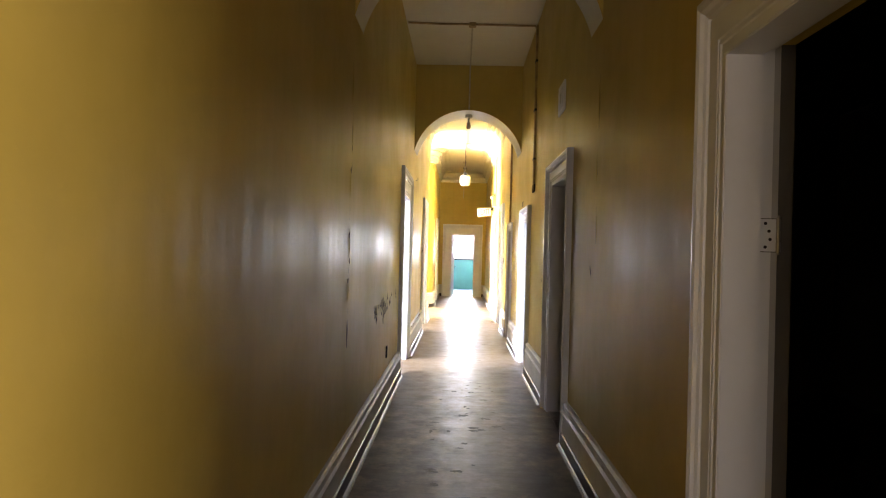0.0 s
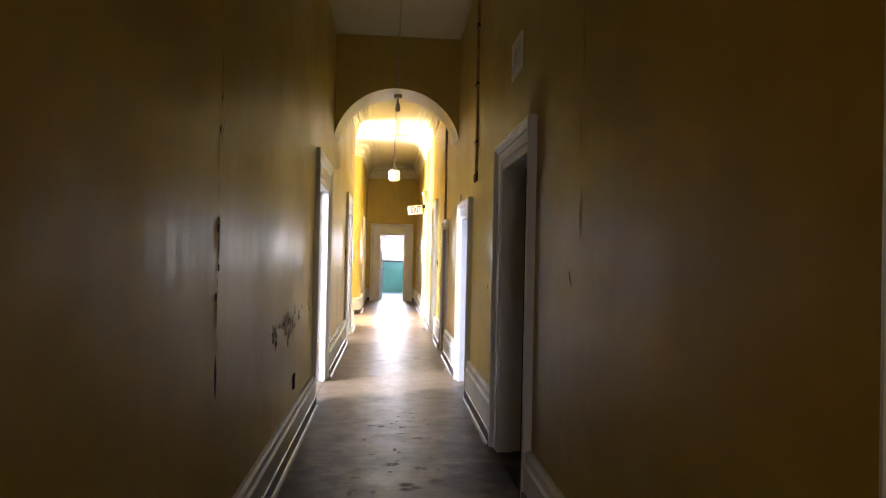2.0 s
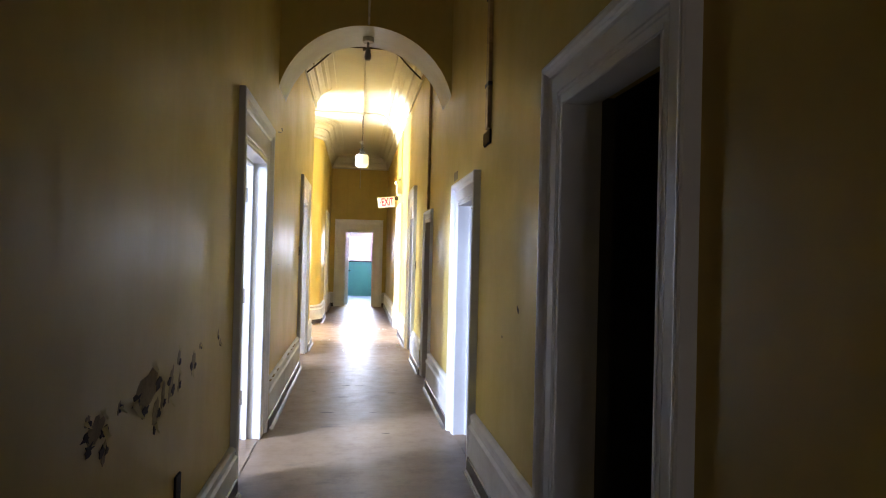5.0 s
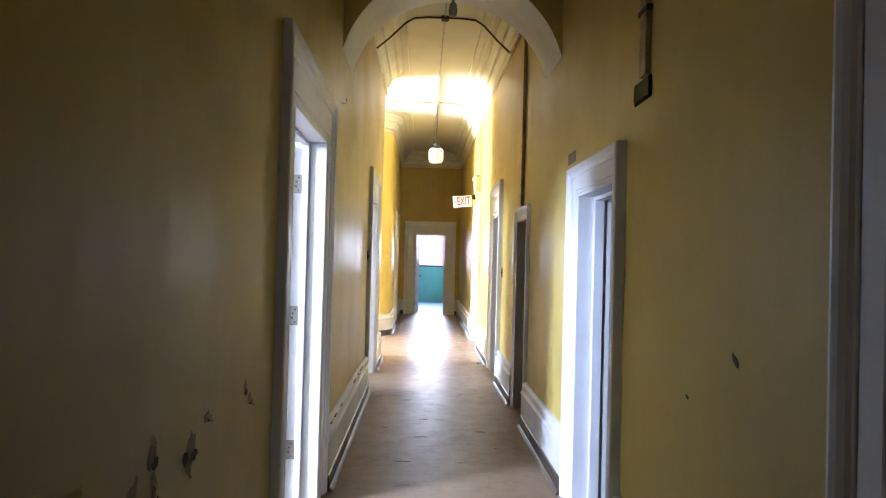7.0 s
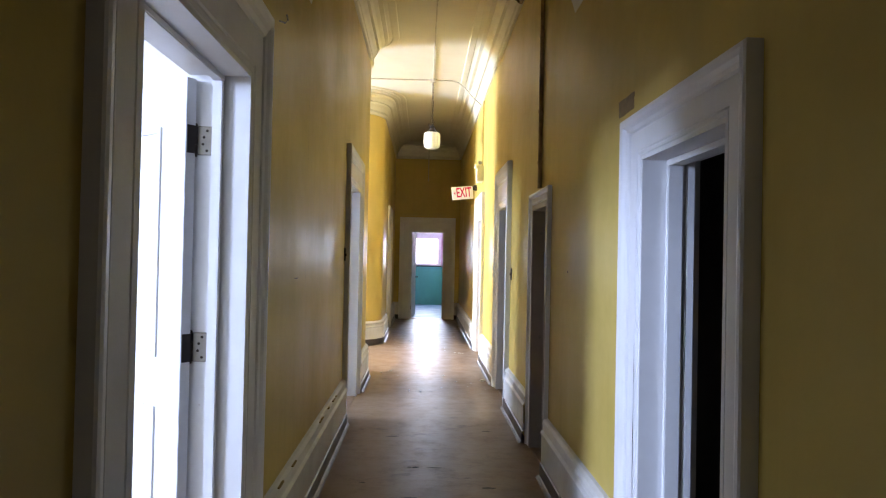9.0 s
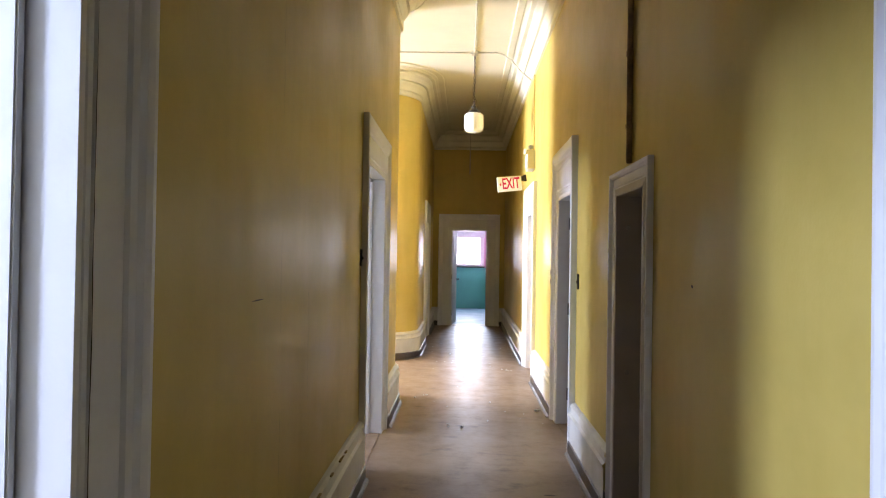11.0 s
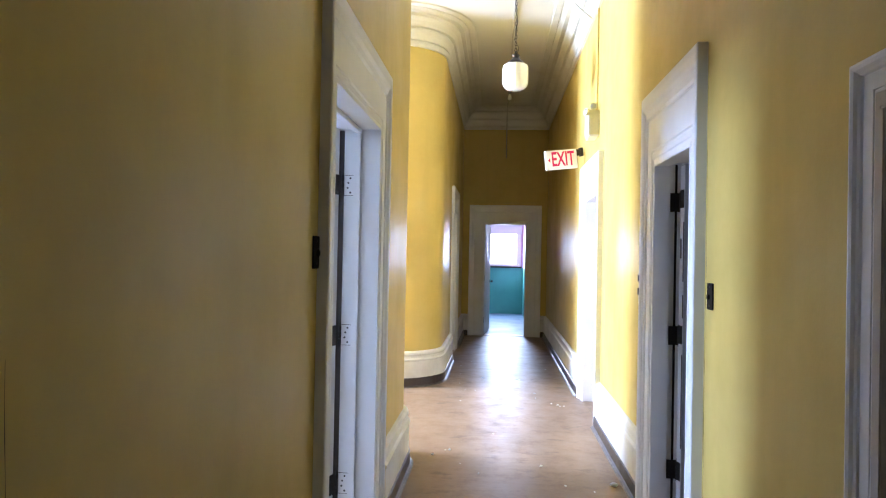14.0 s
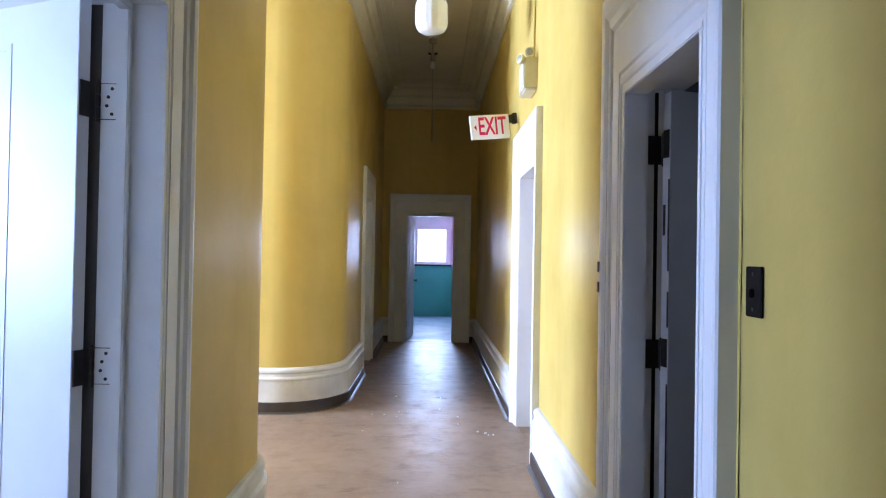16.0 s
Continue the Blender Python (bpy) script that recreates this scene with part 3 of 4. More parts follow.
# black strip stands in for shade in the gap beside the hinges
part("gap_shade", boxes(((XR + 0.112, DOORS["R4"][2] - 0.0205, 0.01), (XR + 0.126, DOORS["R4"][2] - 0.018, 2.13))), BROWNPLASTIC, d, "dark strip put in as shade of the hinge gap")
for z0, z1 in ((0.42, 0.98), (1.2, 1.34), (1.42, 1.78)):
    part("broken_edge", boxes(((-0.0035, -0.0215, z0), (-0.0024, -0.012, z1))), BASE, leaf, "dark split along the door edge")
part("mortise", boxes(((-0.0035, 0.002, 1.56), (-0.0024, 0.016, 1.68))), BASE, leaf, "empty dark hinge mortise")
for z in (1.43, 1.345):
    part("latch_plate", boxes(((XR - 0.058, 12.285, z - 0.022), (XR - 0.062, 12.31, z + 0.022))), IRON, d, "dark old latch plate")
d = doorway("R5", 6, "white moulded casing around a closed beige door")
bm = bmesh.new()
local_box(bm, "R", (DOORS["R5"][1] + 0.02, -0.135, 0.01), (DOORS["R5"][2] - 0.02, -0.177, DOORS["R5"][3] - 0.02))
part("flush_door", bm, BEIGEDOOR, d, "closed beige flush door")
d = doorway("L1", 7, "white moulded casing around a white door standing open", stop_from=-0.088)
for z in (0.34, 1.17, 1.99):
    hinge(d, "L", DOORS["L1"][2] - 0.018, -0.135, z, pin=IRON)
door_leaf(d, "door_leaf", 0.95, 2.23, DOORWHITE, (XL - 0.205, DOORS["L1"][2] - 0.056), 142, "white panelled door standing open into a bright room", hinges=(0.34, 1.17, 1.99))
d = doorway("L2", 8, "white moulded casing around an open white door", stop_from=-0.092)
leaf = door_leaf(d, "door_leaf", 0.94, 2.24, DOORWHITE, (XL - 0.218, DOORS["L2"][2] - 0.060), 159, "white panelled door standing open into a bright room", panels=((0.3, 2.12),), inset=0.29, bead=0.0022, hinges=(0.28, 1.10, 1.93))
# dark strip on the jamb: painted shadow behind the leaf's corner
bm = bmesh.new()
local_box(bm, "L", (DOORS["L2"][2] - 0.018, -0.188, 0.01), (DOORS["L2"][2] - 0.021, -0.2285, 2.235))
part("gap_shade", bm, BASE, d, "dark strip put in as shade of the hinge gap")
part("latch_hole", boxes(((0.35, 0.0205, 1.695), (0.375, 0.0225, 1.72))), GREYDOOR, leaf, "small grey blanking plate")
bm = bmesh.new()
lathe(bm, (0, 0, 0), [(0.02, 0), (0.02, 0.004), (0.008, 0.007), (0.008, 0.03), (0.018, 0.036), (0.02, 0.048), (0.012, 0.056)], 18)
kn = part("pull_knob", bm, STEEL, leaf, "dull chrome pull knob", smooth=True)
kn.matrix_local = pose(0.58, 0.021, 1.03, -90, 0, 0)
part("latch_hole", boxes(((0.35, -0.0205, 1.695), (0.375, -0.0225, 1.72))), GREYDOOR, leaf, "small grey blanking plate")
for z in (0.28, 1.10, 1.93):
    hinge(d, "L", DOORS["L2"][2] - 0.018, -0.133, z, WHITE, pin=IRON)
d = doorway("L3", 9, "white moulded casing around a closed white door")
bm = bmesh.new()
local_box(bm, "L", (DOORS["L3"][1] + 0.02, -0.135, 0.01), (DOORS["L3"][2] - 0.02, -0.177, DOORS["L3"][3] - 0.02))
part("flush_door", bm, DOORWHITE, d, "closed white door")
d = doorway("E", 10, "wide white casing around the doorway to the teal room", depth=0.28)
leaf = door_leaf(d, "door_leaf", 0.8, 2.17, DOORWHITE, (-0.40, YEND + 0.16), 83, "white door standing open into the teal room")
for z in (0.3, 1.12, 1.95):
    hinge(d, "E", -0.43 + 0.018, -0.10, z, IRON, 1)


# ---- rooms behind the doorways ----
def room(name, x0, x1, y0, y1, h, material, floor_material_, skip, label, hole=None):
    """Plain closed room; skip: the side that the corridor's wall closes; hole: (side, u0, u1, z0, z1)."""
    t = 0.12
    for sd, a, b in (("w", (x0, y0, -0.1), (x0 - t, y1, h)), ("e", (x1, y0, -0.1), (x1 + t, y1, h)), ("s", (x0, y0, -0.1), (x1, y0 - t, h)), ("n", (x0, y1, -0.1), (x1, y1 + t, h))):
        if sd in skip:
            continue
        if hole and hole[0] == sd:
            _, u0, u1, z0, z1 = hole
            i = 1 if sd in "we" else 0

            def at(p, u, z):
                q = list(p)
                q[i], q[2] = u, z
                return tuple(q)
            bm = boxes((at(a, a[i], -0.1), at(b, u0, h)), (at(a, u1, -0.1), at(b, b[i], h)), (at(a, u0, -0.1), at(b, u1, z0)), (at(a, u0, z1), at(b, u1, h)))
        else:
            bm = boxes((a, b))
        thing("wall_" + name + "_" + sd, bm, material, label, "wall", kind="structure")
    thing("floor_" + name, boxes(((XR if x0 == XRO else x0, y0, -0.1), (XL if x1 == XLO else x1, y1, -0.003))), floor_material_, "worn floor of the room beside the corridor", "floor", kind="structure")
    # rooms coloured as unlit carry the same dark tone overhead
    thing("ceiling_" + name, boxes(((x0, y0, h), (x1, y1, h + 0.1))), material if material == UNLITWALL else CEIL, "plain ceiling of the room beside the corridor", "ceiling", kind="structure")


XLO, XRO = XL - THICK - 0.004, XR + THICK + 0.004
room("room_one", -6.7, XLO, 3.2, 9.1, 4.35, ROOMWALL, FLOOR, "e", "pale painted room wall", ("w", 3.55, 4.65, 1.75, 4.15))
room("room_two", -7.0, XLO, 9.3, 12.85, 3.4, ROOMWALL, FLOOR, "e", "pale painted room wall", ("w", 9.9, 11.3, 0.9, 2.9))
room("back_room", XRO, 3.4, -5.6, -2.12, 3.2, ROOMWALL, FLOOR, "w", "pale painted room wall")
# these three rooms have their darkness put into wall and ceiling colour
room("dark_room_one", XRO, 4.2, -1.9, 5.6, 3.2, UNLITWALL, FLOOR, "w", "room wall coloured near-black for its missing light")
room("dark_room_two", XRO, 4.2, 5.8, 8.4, 3.2, UNLITWALL, FLOOR, "w", "room wall coloured near-black for its missing light")
room("room_four", XRO, 4.0, 10.3, 13.4, 3.2, UNLITWALL, FLOOR, "w", "dim room wall, its darkness put into the colour", ("e", 10.6, 11.8, 1.1, 2.7))

# The teal room at the end
ER0, ER1, EX0, EX1, DADO = YEND + 0.284, 25.3, -2.0, 2.2, 1.235
WX0, WX1, WZ0, WZ1 = -0.42, 0.50, 1.27, 2.75
for nm, z0, z1, mat, lab in (("low", -0.1, DADO, TEAL, "teal painted lower wall"), ("high", DADO, 3.3, PINK, "pale pink painted upper wall")):
    thing("wall_end_room_left_" + nm, boxes(((EX0, ER0, z0), (EX0 - 0.1, ER1, z1))), mat, lab, "wall", kind="structure")
    thing("wall_end_room_right_" + nm, boxes(((EX1, ER0, z0), (EX1 + 0.1, ER1, z1))), mat, lab, "wall", kind="structure")
    thing("wall_end_room_pier_" + nm, boxes(((0.56, ER1, z0), (EX1, ER1 - 0.7, z1))), mat, lab, "wall", kind="structure")
thing("wall_end_room_window_low", boxes(((EX0, ER1, -0.1), (0.56, ER1 + 0.25, DADO))), TEAL, "teal painted lower wall", "wall", kind="structure")
thing("wall_end_room_window_high", boxes(((EX0, ER1, DADO), (WX0, ER1 + 0.25, 3.3)), ((WX1, ER1, DADO), (EX1, ER1 + 0.25, 3.3)), ((WX0, ER1, WZ1), (WX1, ER1 + 0.25, 3.3)), ((WX0, ER1, DADO), (WX1, ER1 + 0.25, WZ0))), PINK, "pale pink painted wall around the window", "wall", kind="structure")
for nm, x0, x1 in (("a", EX0, XL - 0.3), ("b", XR + 0.3, EX1)):
    thing("wall_end_room_back_" + nm, boxes(((x0, ER0, -0.1), (x1, ER0 - 0.1, 3.3))), TEAL, "teal painted wall beside the doorway", "wall", kind="structure")
thing("floor_end_room", boxes(((EX0, YEND, -0.1), (EX1, ER1, -0.002))), BLUEFLOOR, "blue-grey floor of the teal room", "floor", kind="structure")
thing("ceiling_end_room", boxes(((EX0, YEND + 0.28, 3.3), (EX1, ER1 + 0.25, 3.4))), CEIL, "white ceiling of the teal room", "ceiling", kind="structure")
thing("backdrop", boxes(((-6, 29, -2), (6, 29.05, 8))), SKYGLOW, "bright white overcast daylight outside the window", "backdrop", kind="structure")

# window of the teal room
w = holder("window_1", "white sash window with a bright view in the teal room", "window", kind="structure")
for A, B in (((WX0, ER1 + 0.04, WZ0), (WX0 + 0.06, ER1 + 0.12, WZ1)), ((WX1 - 0.06, ER1 + 0.04, WZ0), (WX1, ER1 + 0.12, WZ1)), ((WX0 + 0.06, ER1 + 0.04, WZ0), (WX1 - 0.06, ER1 + 0.12, WZ0 + 0.07)), ((WX0 + 0.06, ER1 + 0.04, WZ1 - 0.06), (WX1 - 0.06, ER1 + 0.12, WZ1)), ((WX0 + 0.06, ER1 + 0.05, 2.19), (WX1 - 0.06, ER1 + 0.11, 2.23)), ((WX0 + 0.06, ER1 + 0.06, WZ0 + 0.07), (WX0 + 0.10, ER1 + 0.11, 2.19)), ((WX1 - 0.12, ER1 + 0.06, WZ0 + 0.07), (WX1 - 0.06, ER1 + 0.11, 2.19))):
    part("sash_bar", boxes((A, B)), WHITE, w, bevel=0.006)
part("window_sill", boxes(((WX0 - 0.08, ER1 - 0.05, WZ0 - 0.035), (WX1 + 0.02, ER1 + 0.1, WZ0 + 0.004))), IRON, w, "dark window sill", bevel=0.004)
thing("roller_blind", boxes(((WX0 - 0.02, ER1 - 0.03, 2.17), (WX1 + 0.02, ER1 - 0.018, 2.72)), ((WX0 - 0.03, ER1 - 0.04, 2.145), (WX1 + 0.03, ER1 - 0.008, 2.17))), DOORWHITE, "white roller blind half drawn over the window", "blind")


# ---- fittings: pendant lamp ----
LX, LY, GLOBE = 0.005, 14.73, 3.275
lamp = holder("pendant_lamp", "white ribbed opal glass pendant hanging on a dark chain", "pendant lamp", place=(LX, LY, CEILZ))


def hang(name, bm, material, parent, label="", smooth=True):
    ob = part(name, bm, material, parent, label, smooth=smooth)
    ob.location = (0, 0, 0)
    return ob


bm = bmesh.new()
lathe(bm, (0, 0, GLOBE - CEILZ), [(0.03, 0), (0.085, 0.006), (0.112, 0.026), (0.126, 0.055), (0.130, 0.09), (0.130, 0.225), (0.122, 0.25), (0.10, 0.262), (0.07, 0.266)], 64, 16, 0.0025)
hang("globe", bm, OPAL, lamp, "ribbed white opal glass shade")
bm = bmesh.new()
lathe(bm, (0, 0, GLOBE - CEILZ), [(0.072, 0.258), (0.086, 0.264), (0.084, 0.282), (0.055, 0.305), (0.036, 0.33), (0.034, 0.345), (0.042, 0.352), (0.04, 0.362), (0.014, 0.372), (0.008, 0.40)], 32)
hang("fitter_cap", bm, IRON, lamp, "dark metal cap")
bm = bmesh.new()
lathe(bm, (0, 0, -0.045), [(0.012, 0), (0.03, 0.006), (0.055, 0.025), (0.06, 0.045)], 24)
hang("ceiling_canopy", bm, PAINTEDPIPE, lamp)
link = bmesh.new()
ring = [(0.011 * math.cos(a), 0.0, 0.021 * math.sin(a)) for a in [2 * math.pi * k / 12 for k in range(13)]]
tube(link, ring, 0.0032, 6)
link_mesh = finish("chain_link", link, IRON, smooth=True)
zc = GLOBE + 0.41 - CEILZ
k = 0
while zc < -0.05:
    ob = new("chain_link", link_mesh)
    ob.parent = lamp
    ob.matrix_local = pose(0, 0, zc, 0, 0, 90 * (k % 2))
    zc += 0.0345
    k += 1
bm = bmesh.new()
tube(bm, [(0.014, 0.0, GLOBE + 0.37 - CEILZ), (0.03, 0.01, GLOBE + 0.44 - CEILZ), (-0.015, 0, GLOBE + 0.52 - CEILZ), (0.014, 0, GLOBE + 0.7 - CEILZ), (-0.012, 0, GLOBE + 0.9 - CEILZ), (0, 0, -0.03)], 0.003, 6)
hang("cord", bm, IRON, lamp)


def bare_socket(x, y, z, drop, label):
    """A ceiling box with a hanging lampholder."""
    ob = holder("lamp_socket", label, "lamp holder", place=(x, y, z))
    bm = bmesh.new()
    lathe(bm, (0, 0, -0.05), [(0.05, 0), (0.056, 0.006), (0.056, 0.05)], 20)
    hang("ceiling_box", bm, PAINTEDPIPE, ob, smooth=False)
    bm = bmesh.new()
    tube(bm, [(0, 0, -0.05), (0, 0, -drop + 0.1)], 0.012, 10)
    hang("stem", bm, STEEL, ob)
    bm = bmesh.new()
    lathe(bm, (0, 0, -drop), [(0.018, 0), (0.03, 0.012), (0.034, 0.03), (0.034, 0.06), (0.024, 0.085), (0.03, 0.095), (0.02, 0.112)], 20)
    hang("holder", bm, STEEL, ob, "dull grey lampholder")
    return ob


bare_socket(0.0, 8.22, CROWN - 0.004, 0.23, "grey bare lampholder under the arch soffit")
far_socket = bare_socket(0.005, 18.1, CEILZ, 0.30, "bare lampholder with a small bulb hanging from the ceiling")
bm = bmesh.new()
lathe(bm, (0, 0, -0.40), [(0.012, 0), (0.028, 0.012), (0.034, 0.035), (0.03, 0.06), (0.018, 0.085), (0.014, 0.105)], 20)
hang("bulb", bm, OPAL, far_socket, "white glass bulb")
bm = bmesh.new()
tube(bm, [(-0.06, 0, -0.19), (-0.03, 0, -0.2), (0.0, 0, -0.195), (0.035, 0, -0.2), (0.06, 0, -0.185)], 0.014, 8)
hang("side_arm", bm, IRON, far_socket, "dark cross arm")


# ---- surface conduits ----
def conduit(points, r, material, label, clips=(), boxes_at=()):
    bm = bmesh.new()
    tube(bm, points, r, 10)
    ob = thing("conduit", bm, material, label, "conduit", smooth=True)
    for c in clips:
        b = bmesh.new()
        lathe(b, (c[0], c[1], c[2] - 0.012), [(r + 0.006, 0), (r + 0.006, 0.024)], 12)
        part("clip", b, material, ob)
    for c in boxes_at:
        b = boxes(((c[0] - 0.045, c[1] - 0.045, c[2] - 0.045), (c[0] + 0.045, c[1] + 0.045, c[2])))
        part("junction_box", b, material, ob, bevel=0.006)
    return ob


cz = CEILZ - 0.014
conduit([(XL + 0.02, 6.1, cz), (-0.4, 6.12, cz - 0.004), (0, 6.13, cz), (0.45, 6.13, cz - 0.006), (XR - 0.03, 6.12, cz - 0.01), (XR - 0.014, 6.11, cz - 0.05)], 0.013, BRASS, "dark conduit clipped across the near ceiling", boxes_at=((0, 6.13, CEILZ),))
conduit([(0, 6.17, cz), (0, 7.85, cz), (0.0, 7.886, cz - 0.03), (0.0, 7.886, CROWN + 0.01)], 0.011, PAINTEDPIPE, "painted conduit along the ceiling and down to the arch crown")
bm = bmesh.new()
for z0, z1, w in ((2.40, 2.98, 0.042), (2.985, 3.62, 0.038), (3.625, cz - 0.03, 0.036)):
    box(bm, (XR - 0.001, 6.05 - w, z0), (XR - 0.026, 6.05 + w, z1))
race = thing("wiring_raceway", bm, BRASS, "rusty brown metal wiring raceway down the yellow wall", "raceway", bevel=0.004)
for z in (2.7, 3.3, 3.9):
    part("strap", boxes(((XR - 0.001, 5.99, z - 0.012), (XR - 0.030, 6.11, z + 0.012))), IRON, race, "dark metal strap", bevel=0.002)
patch = holder("raceway_end", "torn-off end of a raceway with ribbed brown backing", "wall fitting", place=(XR, 6.09, 2.34))
part("backing", boxes(((-0.001, -0.105, -0.045), (-0.012, 0.10, 0.055))), BROWNPLASTIC, patch, "dark broken backing", bevel=0.003)
for k in range(8):
    y = -0.085 + 0.024 * k
    part("rib", boxes(((-0.012, y - 0.006, -0.035 + 0.002 * (k % 3)), (-0.020, y + 0.006, 0.048 - 0.003 * (k % 2)))), RAWPLASTER, patch, "pale rib", bevel=0.002)
for nm, y in (("near", 10.62),):
    conduit([(XL + 0.03, y, 3.99), (-0.64, y, 4.12), (-0.46, y, 4.30), (-0.36, y, 4.36), (-0.2, y, cz), (0, y, cz), (0.2, y, cz), (0.36, y, 4.36), (0.46, y, 4.30), (0.63, y, 4.12), (XR - 0.03, y, 3.985)], 0.011, GRIME, "dark conduit following the cornice across the ceiling", boxes_at=((0, y, CEILZ),))
conduit([(XR - 0.03, 10.60, 3.985), (XR - 0.018, 10.3, 3.99), (XR - 0.016, 9.8, 3.99), (XR - 0.016, 9.6, 3.97), (XR - 0.016, 9.54, 3.9), (XR - 0.016, 9.54, 2.10)], 0.016, BRASS, "tarnished conduit running down to the low door casing", clips=((XR - 0.016, 9.54, 3.3), (XR - 0.016, 9.54, 2.7), (XR - 0.016, 9.54, 2.3)))
conduit([(-3.6, 14.73, cz), (-1.5, 14.73, cz), (LX, 14.73, cz), (0.3, 14.73, cz), (0.40, 14.73, 4.35), (0.5, 14.73, 4.28), (0.64, 14.73, 4.12), (XR - 0.025, 14.73, 4.0)], 0.010, PAINTEDPIPE, "painted conduit across the ceiling above the pendant", boxes_at=((LX, 14.73, CEILZ),))
conduit([(0.0, 8.55, cz), (0.0, 10.6, cz), (0.003, 14.7, cz), (0.005, 18.1, cz), (0.0, 20.05, cz), (0.0, 20.2, 4.33), (0, 20.44, 4.05), (0, YEND - 0.012, 3.97), (0, YEND - 0.012, 3.45)], 0.010, PAINTEDPIPE, "painted conduit along the middle of the ceiling")

# ---- wall fittings on the right wall ----
v = thing("wall_plate", boxes(((XR - 0.001, 3.84, 2.81), (XR - 0.016, 4.18, 3.08))), EXITWHITE, "white square access plate high on the wall", "wall plate", bevel=0.004)
part("inner_panel", boxes(((XR - 0.016, 3.90, 2.86), (XR - 0.020, 4.12, 3.03))), DOORWHITE, v, "raised inner panel")
part("slot", boxes(((XR - 0.020, 3.98, 2.90), (XR - 0.022, 4.04, 2.99))), GREYDOOR, v, "grey slot")
def switch(side, u, z, label):
    sw = holder("light_switch", label, "light switch", group="switches", place=to_world(side, u, 0, z))
    bm = bmesh.new()
    a = Vector(to_world(side, u, 0, z))
    box(bm, Vector(to_world(side, u - 0.036, 0.001, z - 0.06)) - a, Vector(to_world(side, u + 0.036, 0.008, z + 0.06)) - a)
    part("plate", bm, BROWNPLASTIC, sw, bevel=0.002)
    for sg in (1, -1):
        bm = bmesh.new()
        box(bm, Vector(to_world(side, u - 0.004, 0.008, z + sg * 0.042 - 0.004)) - a, Vector(to_world(side, u + 0.004, 0.0095, z + sg * 0.042 + 0.004)) - a)
        part("screw", bm, IRON, sw)
    bm = bmesh.new()
    box(bm, Vector(to_world(side, u - 0.006, 0.008, z - 0.014)) - a, Vector(to_world(side, u + 0.006, 0.02, z + 0.008)) - a)
    part("toggle", bm, BROWNPLASTIC, sw, bevel=0.002)


switch("R", 11.10, 1.39, "dark brown bakelite light switch beside the grey door")
switch("L", 10.435, 1.555, "dark brown bakelite light switch beside the white doorway")
thing("wall_outlet", boxes(((XL + 0.001, 4.72, 0.43), (XL + 0.012, 4.80, 0.55))), BROWNPLASTIC, "dark brown outlet plate above the baseboard", "outlet", bevel=0.002)

# emergency light
em = holder("emergency_light", "beige emergency light box with two lamp heads", "emergency light", place=(XR, 14.47, 2.74))
part("battery_box", boxes(((-0.002, -0.14, 0), (-0.10, 0.14, 0.235))), CREAM, em, bevel=0.005)
part("front_lens", boxes(((-0.10, -0.11, 0.03), (-0.106, 0.11, 0.20))), DOORWHITE, em, "white front panel", bevel=0.002)
part("bottom_cap", boxes(((-0.004, -0.13, -0.012), (-0.09, 0.13, 0.0))), DOORWHITE, em, "white bottom cap", bevel=0.002)
for place, turn in (((-0.06, -0.10, 0.275), (90, 0, 0)), ((-0.115, -0.12, 0.215), (80, 0, -60))):
    bm = bmesh.new()
    lathe(bm, (0, 0, -0.03), [(0.014, 0), (0.022, 0.006), (0.034, 0.03), (0.037, 0.05), (0.037, 0.058), (0.030, 0.060)], 20)
    hd = part("lamp_head", bm, CREAM, em, smooth=False)
    hd.matrix_local = pose(*place, *turn)
    bm = bmesh.new()
    lathe(bm, (0, 0, 0.0285), [(0.028, 0), (0.022, 0.004), (0.008, 0.006)], 16)
    part("lens", bm, STEEL, hd, "grey reflector lens", smooth=True)
    bm = bmesh.new()
    tube(bm, [(-0.06, -0.10, 0.23), (place[0], place[1], place[2])], 0.008, 8)
    part("neck", bm, STEEL, em)
# wall-coloured pipe added to draw a faint vertical line, more shadow than conduit
conduit([(XR - 0.010, 14.45, 4.0), (XR - 0.010, 14.45, 3.5), (XR - 0.010, 14.46, 2.97)], 0.008, YELLOW, "thin yellow pipe added for a faint shadow-like line above the emergency light")

# exit sign, knocked askew on its bracket
ex = holder("exit_sign", "white exit sign with red letters hanging askew from a wall bracket", "exit sign", place=(0.545, 15.33, 2.645))
ex.matrix_world = pose(0.545, 15.33, 2.645, 0, -7, 14)
part("sign_box", boxes(((-0.185, -0.016, -0.108), (0.185, 0.016, 0.108))), EXITWHITE, ex, bevel=0.004)
txt = bpy.data.curves.new("lettering", "FONT")
txt.body, txt.size, txt.align_x, txt.align_y, txt.extrude, txt.offset = "EXIT", 0.185, "CENTER", "CENTER", 0.001, 0.0035
tmp = bpy.data.objects.new("lettering", txt)
me = bpy.data.meshes.new_from_object(tmp)
bpy.data.objects.remove(tmp)
me.materials.append(EXITRED)
le = new("lettering", me)
le.parent = ex
le["label"] = "red block letters reading EXIT"
le.matrix_local = pose(0.018, -0.0175, 0.0, 90, 0, 0) @ Matrix.Diagonal((0.71, 1.2, 1, 1))
bm = bmesh.new()
vs = [bm.verts.new(p) for p in ((-0.155, -0.0168, 0.0), (-0.132, -0.0168, 0.028), (-0.132, -0.0168, -0.028))]
bm.faces.new(vs)
bmesh.ops.solidify(bm, geom=bm.faces[:], thickness=0.0015)
part("arrow", bm, EXITRED, ex, "small red arrow")
